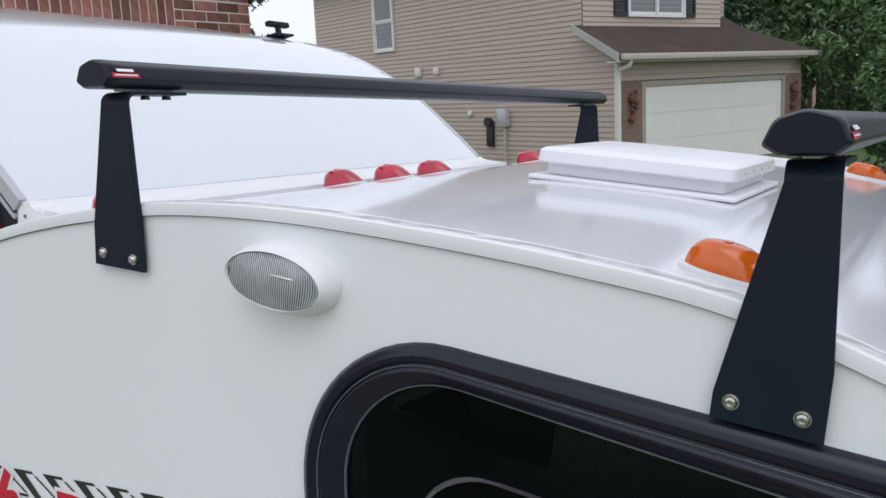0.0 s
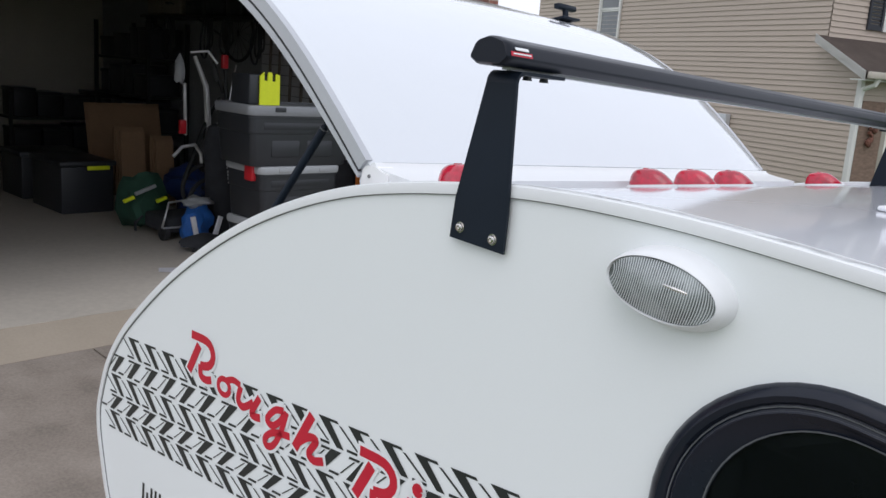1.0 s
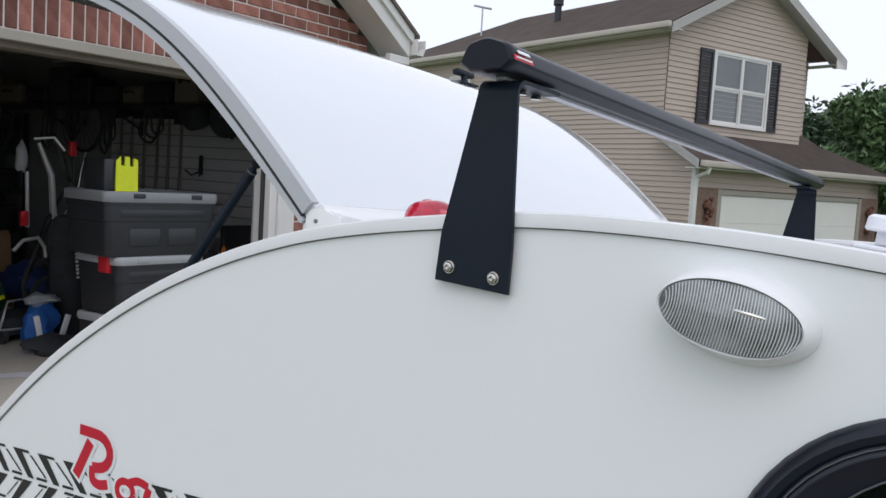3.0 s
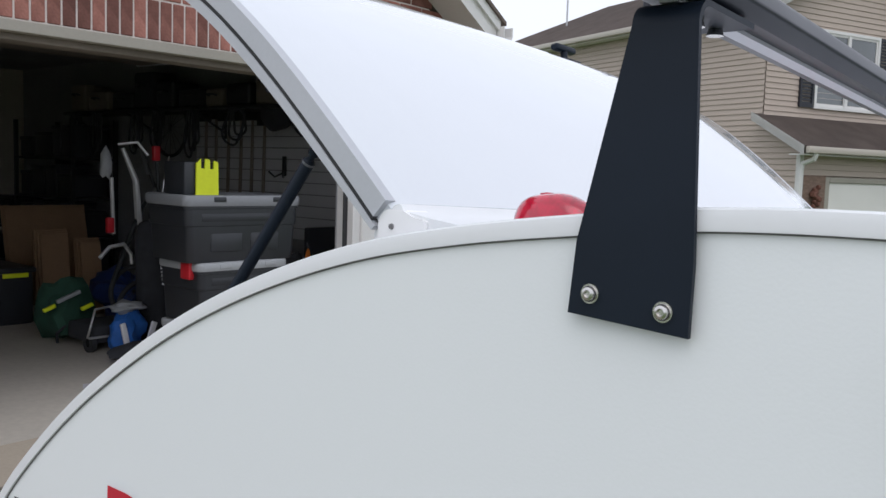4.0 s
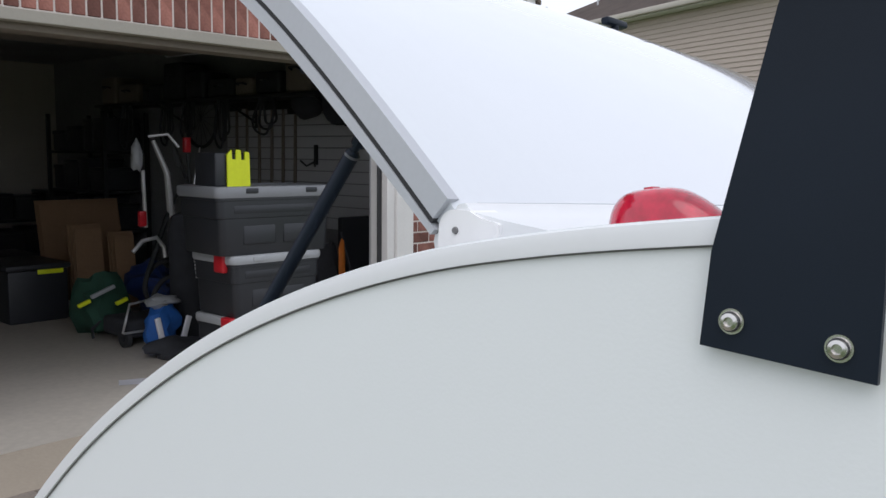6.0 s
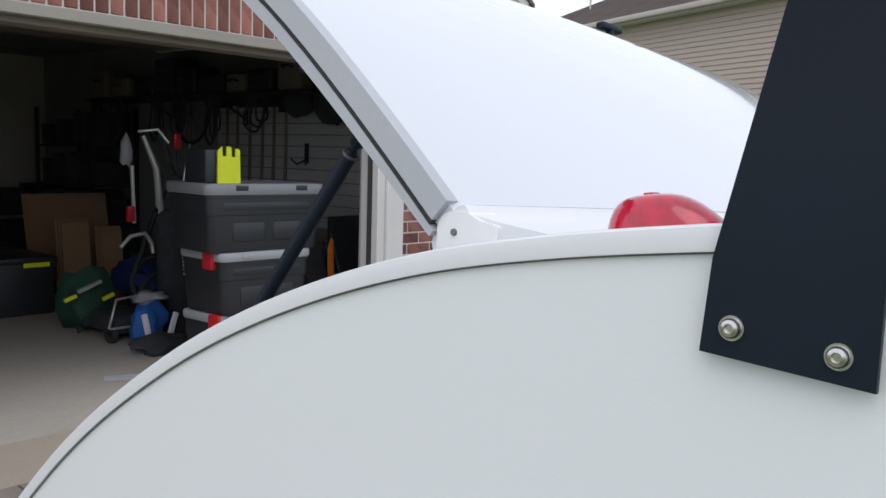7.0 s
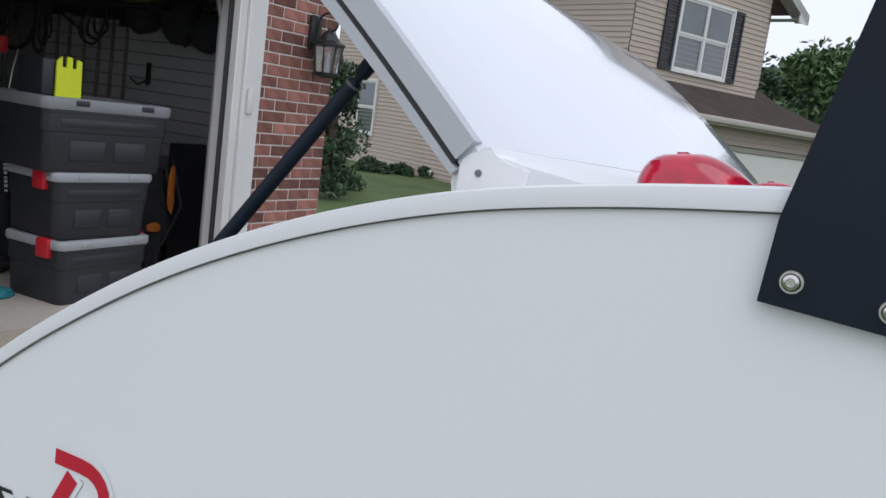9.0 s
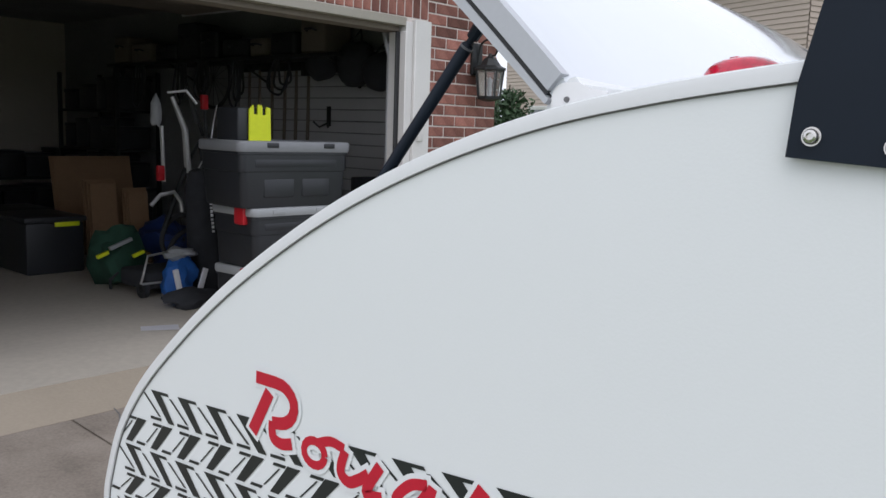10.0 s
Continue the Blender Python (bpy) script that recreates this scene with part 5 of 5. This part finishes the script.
    for x, y, h, w, lab in ((-6.1, 5.05, 0.95, 0.34, "folded black table leaning on the wall"), (-6.55, 4.75, 0.8, 0.3, "dark plastic panel leaning in the garage")):
        ob = thing("folded_table", lab, "table", Matrix.Translation((x, y, 0.03)))
        bm = bmesh.new()
        box(bm, -0.03, 0.03, -w / 2, w / 2, 0.0, h, 0.012)
        part("top", bm, M_BIN, ob)
        for yy in (-w / 2 + 0.05, w / 2 - 0.05):
            bm = bmesh.new()
            tube(bm, [(-0.04, yy, 0.02), (-0.04, yy, h - 0.06)], 0.011, 6)
            part("leg", bm, M_IRON, ob)


garage_bags()


def bicycle():
    ob = thing("folding_bicycle", "folded bicycle with silver tubes and black tyres", "bicycle", Matrix.Translation((-7.0, 3.74, 0.03)))
    for name, path, r, mat in (("seat_post", [(0.02, -0.07, 0.88), (0.02, -0.085, 1.32)], 0.016, M_SILVER), ("main_tube", [(0.0, 0.16, 0.95), (0.02, 0.12, 1.3), (0.0, 0.02, 1.55)], [0.03, 0.026, 0.018], M_SILVER),
                               ("handlebar", [(0.1, 0.18, 1.50), (0.08, 0.1, 1.60), (0.0, -0.02, 1.58)], 0.012, M_SILVER), ("chain_stay", [(0.05, -0.2, 0.70), (0.05, -0.12, 0.78), (0.05, 0.0, 0.80), (0.05, 0.06, 0.72), (0.05, 0.07, 0.64)], 0.017, M_SILVER),
                               ("brake_cable", [(0.05, 0.2, 0.95), (0.1, 0.3, 1.15), (0.1, 0.33, 1.35), (0.05, 0.40, 1.5)], 0.006, M_SILVER), ("frame_tube", [(-0.02, -0.05, 0.5), (0.0, 0.12, 0.95), (0.0, 0.26, 1.2), (0.02, 0.36, 0.75)], 0.02, M_IRON), ("fork", [(0.04, 0.38, 0.4), (0.04, 0.33, 0.9), (0.06, 0.28, 1.45)], 0.013, M_IRON), ("stem", [(0.03, 0.22, 1.35), (0.03, 0.14, 1.62), (0.0, 0.3, 1.25)], 0.014, M_IRON)):
        bm = bmesh.new()
        tube(bm, path, r, 8)
        part(name, bm, mat, ob)
    bm = bmesh.new()
    lump(bm, (0.02, -0.13, 1.43), 0.05, 50, (0.8, 0.9, 2.4), 2)
    part("saddle", bm, M_LID, ob, "pale narrow saddle")
    for y, z, r in ((0.14, 0.40, 0.2), (0.22, 0.26, 0.22)):
        bm = bmesh.new()
        loft(bm, [[(-0.04 + 0.02 * math.cos(b), y + (r + 0.02 * math.sin(b)) * math.cos(a), z + (r + 0.02 * math.sin(b)) * math.sin(a)) for b in (2 * math.pi * j / 8 for j in range(8))] for a in (2 * math.pi * k / 36 for k in range(36))], closed_path=True)
        wheel = part("wheel", bm, M_RUBBER, ob)
        for k in range(9):
            a = math.pi * k / 9
            bm = bmesh.new()
            tube(bm, [(-0.04, y - r * math.cos(a), z - r * math.sin(a)), (-0.04, y + r * math.cos(a), z + r * math.sin(a))], 0.002, 4)
            part("spoke", bm, M_IRON, wheel)
    for y, z in ((0.30, 1.52), (-0.10, 0.95), (0.33, 0.72)):
        bm = bmesh.new()
        box(bm, 0.0, 0.04, y - 0.03, y + 0.03, z - 0.06, z + 0.06, 0.01)
        part("reflector", bm, M_LATCH, ob, "red reflector")


bicycle()


def crates():
    for x, y, w, d, h in ((-8.62, 3.38, 0.55, 0.75, 0.50), (-9.5, 3.45, 0.7, 0.6, 0.48)):
        ob = thing("black_crate", "black lidded plastic crate on the garage floor", "crate", Matrix.Translation((x, y, 0.03)), "black crates")
        bm = bmesh.new()
        box(bm, -d / 2 + 0.02, d / 2 - 0.02, -w / 2 + 0.02, w / 2 - 0.02, 0, h - 0.05, 0.02)
        part("tub", bm, M_BIN, ob)
        bm = bmesh.new()
        box(bm, -d / 2, d / 2, -w / 2, w / 2, h - 0.05, h, 0.015)
        part("lid", bm, M_BIN, ob)
        bm = bmesh.new()
        box(bm, d / 2 - 0.004, d / 2 + 0.012, -0.02, 0.2, h - 0.085, h - 0.045, 0.006)
        part("handle", bm, M_YELLOW if x > -9 else M_BIN, ob, "yellow-green handle" if x > -9 else "")
    for x, y, w, h, t, ry in ((-9.15, 4.25, 0.85, 1.0, 0.05, -12), (-8.45, 3.92, 0.30, 0.80, 0.12, -5), (-8.35, 4.22, 0.24, 0.72, 0.1, -6)):
        ob = thing("cardboard_sheet", "brown flattened cardboard leaning in the garage", "cardboard", pose(x, y, 0.035, 0, ry, 0), "flattened cardboard")
        for k in range(3):
            bm = bmesh.new()
            box(bm, -t / 2 + t * k / 3, -t / 2 + t * (k + 0.85) / 3, -w / 2 + 0.01 * k, w / 2 - 0.012 * k, 0.0, h - 0.02 * k, 0.003, 1)
            part("board", bm, M_CARD, ob)
    # shelf units with dark boxes: a low one on the rear wall, a tall one on the side wall
    rng = random.Random(5)
    for at, top, levels in ((pose(-11.85, 4.55, 0.03), 0.95, (0.12, 0.60)), (pose(-10.5, 5.03, 0.03, 0, 0, -90), 1.90, (0.12, 0.56, 1.0, 1.44))):
        ob = thing("shelf_unit", "dark metal shelf unit filled with boxes", "shelf", at)
        for yy in (-0.68, 0.68):
            for xx in (-0.25, 0.25):
                bm = bmesh.new()
                box(bm, xx - 0.02, xx + 0.02, yy - 0.02, yy + 0.02, 0, top)
                part("upright", bm, M_IRON, ob)
        for z in levels:
            bm = bmesh.new()
            box(bm, -0.27, 0.27, -0.66, 0.66, z, z + 0.03)
            part("shelf", bm, M_IRON, ob)
            y = -0.62
            while y < 0.42:
                w, h = rng.uniform(0.18, 0.4), rng.uniform(0.22, 0.38)
                b = thing("storage_box", "dark box stored on a garage shelf", "box", at @ Matrix.Translation((0, y + w / 2, z + 0.032)), "shelf boxes")
                bm = bmesh.new()
                box(bm, -0.2, 0.22, -w / 2, w / 2, 0, h, 0.01)
                part("carton", bm, rng.choice((M_BIN, M_FABRIC, M_TOTE, M_BIN)), b)
                bm = bmesh.new()
                box(bm, -0.21, 0.23, -w / 2 - 0.006, w / 2 + 0.006, h - 0.04, h + 0.004, 0.008)
                part("lid", bm, M_BIN, b)
                y += w + 0.03
    ob = thing("timber_stack", "short stack of brown timber on the garage floor", "timber", Matrix.Translation((-11.6, 3.35, 0.03)))
    for k in range(4):
        bm = bmesh.new()
        box(bm, -0.3, 0.3, -0.3, 0.25 + 0.03 * (k % 2), 0.09 * k, 0.09 * k + 0.085, 0.004, 1)
        part("plank", bm, M_CARD, ob)


crates()


def wall_storage():
    # slat panels on the side wall
    panel = new("slat_wall")
    tagged(panel, "pale grey slatted storage panel on the garage wall", "wall panel", kind="structure")
    me = None
    for k in range(12):
        bm = bmesh.new()
        box(bm, -8.3, -5.5, 5.315, 5.328, 0.82 + 0.104 * k, 0.82 + 0.104 * k + 0.094, 0.003, 1)
        part("slat", bm, M_SLAT, panel, smooth=False)
    # hanging tools
    tools = (("spade", -7.2, 1.85, 0.95, 0.16), ("rake", -7.38, 1.9, 1.05, 0.26), ("shovel", -7.55, 1.9, 0.9, 0.2), ("broom", -7.75, 1.9, 1.1, 0.3), ("hoe", -7.95, 1.92, 1.0, 0.15), ("garden_fork", -8.12, 1.9, 0.9, 0.18))
    for name, x, top, length, head in tools:
        ob = thing(name, "dark long-handled garden tool hung on the wall", "garden tool", Matrix.Translation((x, 5.292, top)), "hanging tools")
        bm = bmesh.new()
        tube(bm, [(0, 0, -length), (0, 0.02, 0)], 0.016, 6)
        part("shaft", bm, M_DARKWALL, ob)
        bm = bmesh.new()
        box(bm, -head / 2, head / 2, -0.02, 0.02, 0.0, 0.2, 0.012)
        part("head", bm, M_IRON, ob)
    for x, z, r in ((-6.85, 1.95, 0.2), (-6.4, 1.92, 0.24), (-6.1, 1.85, 0.2)):
        ob = thing("hanging_bag", "black bag hanging from a wall hook", "bag", Matrix.Translation((x, 5.16, z)), "hanging bags")
        bm = bmesh.new()
        got = bmesh.ops.create_icosphere(bm, subdivisions=3, radius=r)
        for v in bm.verts:
            v.co = Vector((v.co.x * 0.9, v.co.y * 0.6, v.co.z * 0.85)) * (1 + 0.2 * noise.noise(v.co * 6 + Vector((x, z, 0))))
        part("body", bm, M_FABRIC, ob)
        bm = bmesh.new()
        tube(bm, [(-0.08, 0, r * 0.7), (0, 0.06, r * 1.25), (0.08, 0, r * 0.7)], 0.01, 6)
        part("strap", bm, M_FABRIC, ob)
    ob = thing("wall_hook", "black double hook on the slat panel", "hook", Matrix.Translation((-6.9, 5.30, 1.45)))
    bm = bmesh.new()
    box(bm, -0.02, 0.02, -0.01, 0.012, -0.06, 0.12, 0.004)
    part("plate", bm, M_IRON, ob)
    for s in (-1, 1):
        bm = bmesh.new()
        tube(bm, [(0.0, -0.01, -0.03), (s * 0.06, -0.06, -0.07), (s * 0.1, -0.1, -0.02)], 0.009, 6)
        part("prong", bm, M_IRON, ob)
    # bicycle wheels hung high at the back
    for x, y, z in ((-8.75, 5.30, 1.85),):
        ob = thing("bicycle_wheel", "spare black bicycle wheel hung on the wall", "wheel", Matrix.Translation((x, y, z)), "hung wheels")
        bm = bmesh.new()
        loft(bm, [[((0.3 + 0.018 * math.sin(b)) * math.cos(a), 0.018 * math.cos(b), (0.3 + 0.018 * math.sin(b)) * math.sin(a)) for b in (2 * math.pi * j / 8 for j in range(8))] for a in (2 * math.pi * k / 40 for k in range(40))], closed_path=True)
        tyre = part("tyre", bm, M_RUBBER, ob)
        for k in range(8):
            a = math.pi * k / 8
            bm = bmesh.new()
            tube(bm, [(-0.29 * math.cos(a), 0, -0.29 * math.sin(a)), (0.29 * math.cos(a), 0, 0.29 * math.sin(a))], 0.0025, 4)
            part("spoke", bm, M_IRON, tyre)
    # raised garage door on its tracks
    ob = thing("overhead_door", "raised sectional door under the garage ceiling", "garage door", Matrix.Translation((0, 0, 0)))
    for k in range(4):
        bm = bmesh.new()
        box(bm, XG - 0.55 - 0.55 * (k + 1) + 0.005, XG - 0.55 - 0.55 * k - 0.005, OPEN_L, OPEN_R, 2.34, 2.38, 0.004, 1)
        part("panel", bm, M_DARKWALL, ob)
    for y in (OPEN_L - 0.05, OPEN_R + 0.05):
        bm = bmesh.new()
        tube(bm, [(XG - 0.2, y, 0.05), (XG - 0.2, y, 1.9), (XG - 0.3, y, 2.2), (XG - 0.6, y, 2.34), (XG - 2.9, y, 2.36)], 0.02, 6)
        part("track", bm, M_ALU, ob)
    # paper on the floor
    ob = thing("paper_sheet", "white sheet of paper lying on the garage floor", "paper", pose(-5.86, 2.97, 0.031, 0, 0, 62))
    bm = bmesh.new()
    vs = [[bm.verts.new((x, y, 0.002 + 0.006 * abs(math.sin(3 * x + 9 * y)))) for y in (-0.07, -0.02, 0.03, 0.07)] for x in (-0.12, -0.04, 0.04, 0.12)]
    for i in range(3):
        for j in range(3):
            bm.faces.new((vs[i][j], vs[i + 1][j], vs[i + 1][j + 1], vs[i][j + 1]))
    bmesh.ops.solidify(bm, geom=bm.faces, thickness=0.001)
    part("sheet", bm, M_PAPER, ob)


wall_storage()


def high_shelf():
    """A dark shelf along the side wall with bags and cases, and cables hanging below it."""
    ob = thing("wall_shelf", "dark high shelf along the garage wall", "shelf", Matrix.Translation((-8.6, 5.12, 1.98)))
    bm = bmesh.new()
    box(bm, -1.7, 2.2, -0.2, 0.2, 0, 0.03, 0.004)
    part("board", bm, M_IRON, ob)
    for x in (-1.6, -0.4, 0.8, 2.1):
        bm = bmesh.new()
        tube(bm, [(x, 0.19, -0.2), (x, -0.18, 0.0)], 0.012, 6)
        box(bm, x - 0.012, x + 0.012, 0.18, 0.2, -0.25, 0.0)
        part("bracket", bm, M_IRON, ob)
    rng = random.Random(11)
    x = -10.2
    while x < -6.6:
        w = rng.uniform(0.2, 0.45)
        b = thing("tool_case", "black case stored on the high garage shelf", "case", Matrix.Translation((x + w / 2, 5.12, 2.011)), "shelf cases")
        h = rng.uniform(0.16, 0.4)
        bm = bmesh.new()
        box(bm, -w / 2, w / 2, -0.16, 0.16, 0, h, 0.03, 3)
        part("shell", bm, rng.choice((M_FABRIC, M_BIN, M_BIN, M_DARKWALL)), b)
        bm = bmesh.new()
        tube(bm, [(-0.06, -0.16, h * 0.6), (-0.05, -0.2, h * 0.65), (0.05, -0.2, h * 0.65), (0.06, -0.16, h * 0.6)], 0.01, 6)
        part("grip", bm, M_FABRIC, b)
        x += w + rng.uniform(0.02, 0.12)
    for k in range(6):
        x = -10.0 + 0.6 * k + rng.uniform(-0.25, 0.25)
        b = thing("hanging_cable", "coil of black cable hanging from the shelf", "cable", Matrix.Translation((x, 4.93, 1.985)), "hanging cables")
        r, d = rng.uniform(0.08, 0.15), rng.uniform(0.2, 0.32)
        for q in range(3):
            bm = bmesh.new()
            tube(bm, [(r * (1 - 0.12 * q) * math.sin(a) * (1 + 0.3 * math.sin(2 * a + q)) + 0.02 * q, 0.02 * q - 0.02, -d * (1 - 0.14 * q) * (1 - math.cos(a)) * 0.8) for a in (2 * math.pi * i / 20 for i in range(21))], 0.011, 6)
            part("loop", bm, M_RUBBER if q else M_FABRIC, b)


high_shelf()


# ---- wall lantern on the brick pier ----
def lantern():
    ob = thing("wall_lantern", "black carriage lantern with clear panes on brick", "wall lamp", Matrix.Translation((XG, 5.20, 1.83)))
    bm = bmesh.new()
    box(bm, 0.0, 0.03, -0.06, 0.06, -0.02, 0.22, 0.012)
    part("back_plate", bm, M_IRON, ob)
    bm = bmesh.new()
    tube(bm, [(0.02, 0, 0.03), (0.05, 0, 0.2)] + [(0.13 + 0.085 * math.cos(radians(a)), 0, 0.17 + 0.075 * math.sin(radians(a))) for a in range(170, -60, -23)] + [(0.13, 0, 0.12)], 0.008, 8)
    part("scroll_arm", bm, M_IRON, ob)
    bm = bmesh.new()
    def ring(r, z, n=8):
        return [(0.15 + r * math.cos(2 * math.pi * k / n + 0.39), r * math.sin(2 * math.pi * k / n + 0.39), z) for k in range(n)]
    loft(bm, [ring(0.012, 0.14), ring(0.02, 0.12), ring(0.05, 0.10), ring(0.085, 0.05), ring(0.125, 0.03), ring(0.125, 0.015), ring(0.10, 0.012)], caps=True)
    part("cap", bm, M_IRON, ob, smooth=False)
    bm = bmesh.new()
    loft(bm, [ring(0.085, -0.18), ring(0.108, 0.012)])
    ob2 = part("glass_panes", bm, M_CLEAR, ob, smooth=False)
    for k in range(8):
        bm = bmesh.new()
        a = 2 * math.pi * k / 8 + 0.39
        tube(bm, [(0.15 + 0.088 * math.cos(a), 0.088 * math.sin(a), -0.18), (0.15 + 0.111 * math.cos(a), 0.111 * math.sin(a), 0.014)], 0.006, 5)
        part("bar", bm, M_IRON, ob)
    bm = bmesh.new()
    loft(bm, [ring(0.03, -0.215), ring(0.09, -0.20), ring(0.095, -0.178), ring(0.08, -0.176)], caps=True)
    part("base", bm, M_IRON, ob, smooth=False)
    bm = bmesh.new()
    tube(bm, [(0.15, 0, -0.18), (0.15, 0, -0.06), (0.15, 0, -0.03)], [0.018, 0.018, 0.004], 8)
    part("candle", bm, M_PAPER, ob)


lantern()


# ---- neighbour's ornaments and flag ----
def ornaments():
    for x in (0.36, 5.98):
        bm = bmesh.new()
        rng = random.Random(7)
        for k in range(14):
            bmesh.ops.create_icosphere(bm, subdivisions=1, radius=rng.uniform(0.04, 0.08), matrix=Matrix.Translation((x + rng.uniform(-0.08, 0.08), -1.0, 0.85 + 0.6 * k / 14)))
        part("door_swag", bm, material("dried_flowers", (0.16, 0.07, 0.05), 0.9, vary=0.5, scale=20), house, "hanging dried flower swag")
    M_FR = material("flag_red", (0.5, 0.03, 0.05), 0.8, vary=0.1)
    M_FB = material("flag_blue", (0.03, 0.04, 0.16), 0.8, vary=0.1)
    ob = thing("flag", "striped red, white and blue flag on a tilted pole", "flag", NB @ pose(6.45, -1.25, 0.87, 0, 0, -62) @ Matrix.Scale(0.6, 4))
    bm = bmesh.new()
    tube(bm, [(-0.06, 0.68, 0.1), (-0.05, -0.12, 1.0)], 0.02, 6)
    part("pole", bm, M_PAINT, ob)
    for k in range(13):
        bm = bmesh.new()
        z = 0.95 - 0.062 * k
        rows = [[(-0.05 + 0.06 * math.sin(6 * s), -0.12 - 0.85 * s, zz - 0.45 * s) for s in (0, 0.25, 0.5, 0.75, 1.0)] for zz in (z, z - 0.062)]
        loft(bm, rows, closed_ring=False)
        bmesh.ops.solidify(bm, geom=bm.faces, thickness=0.004)
        part("stripe", bm, M_FR if k % 2 == 0 else M_PAPER, ob)
    bm = bmesh.new()
    loft(bm, [[(-0.068 + 0.06 * math.sin(6 * s), -0.115 - 0.85 * s, zz - 0.45 * s) for s in (0, 0.125, 0.25, 0.4)] for zz in (0.96, 0.52)], closed_ring=False)
    bmesh.ops.solidify(bm, geom=bm.faces, thickness=0.004)
    part("canton", bm, M_FB, ob)


ornaments()


# ---- bricks of the garage front ----
def lay_bricks():
    L, H, D, J = 0.232, 0.069, 0.02, 0.011
    whole, half, soldier = brick_mesh(L, H, D), brick_mesh(L / 2 - J / 2, H, D), brick_mesh(H, 0.215, D)
    rng = random.Random(3)
    def put(me, y, z):
        b = new("brick", me)
        b.parent = front
        b.location = (XG + rng.uniform(-0.0015, 0.0015), y, z)
    far, cut = [], {}
    course = H + J
    z = -0.02
    y_lo, y_hi = OPEN_R + 0.24, 5.47
    k = 0
    while z < 2.34:
        y, odd = y_hi, k % 2
        if odd:
            put(half, y - L / 4, z + H / 2)
            y -= L / 2 + J / 2
        while y - L > y_lo - 0.005:
            put(whole, y - L / 2, z + H / 2)
            y -= L + J
        if y - y_lo > 0.03:
            w = round(y - y_lo, 3)
            if w not in cut:
                cut[w] = brick_mesh(w, H, D)
            put(cut[w], y_lo + w / 2, z + H / 2)
        z += course
        k += 1
    # soldier course over the opening
    y = OPEN_L - 0.24
    while y < y_lo - 0.02:
        (put if y > 1.0 else lambda me, yy, zz: far.append((yy, zz, 1)))(soldier, y + H / 2, OPEN_Z + 0.10 + 0.108)
        y += course
    # field above
    z, k = OPEN_Z + 0.10 + 0.226, 0
    while z < 4.9:
        edge = min(5.47, E_Y - (z + H - E_Z - 0.02) / SL)
        y = 5.47 - (L / 2 + J / 2 if k % 2 else 0)
        if k % 2 and edge > 5.4:
            put(half, 5.47 - L / 4, z + H / 2)
        while y - L > -1.0:
            if y <= edge:
                if y > 2.4 and z < 3.3:
                    put(whole, y - L / 2, z + H / 2)
                else:
                    far.append((y - L / 2, z + H / 2, 0))
            y -= L + J
        z += course
        k += 1
    # bricks beyond, joined
    vs, fs = [], []
    for y, z, up in far:
        a, b = (H / 2, 0.107) if up else (L / 2, H / 2)
        n = len(vs)
        vs += [(XG - x, y + sy * a, z + sz * b) for x in (0.012, 0) for sy, sz in ((-1, -1), (1, -1), (1, 1), (-1, 1))]
        fs += [tuple(n + i for i in f) for f in ((4, 5, 6, 7), (0, 1, 5, 4), (1, 2, 6, 5), (2, 3, 7, 6), (3, 0, 4, 7))]
    me = bpy.data.meshes.new("brickwork")
    me.from_pydata(vs, [], fs)
    me.materials.append(M_BRICKS)
    ob = new("brickwork", me)
    ob.parent = front
    tagged(ob, kind="stuff")


lay_bricks()
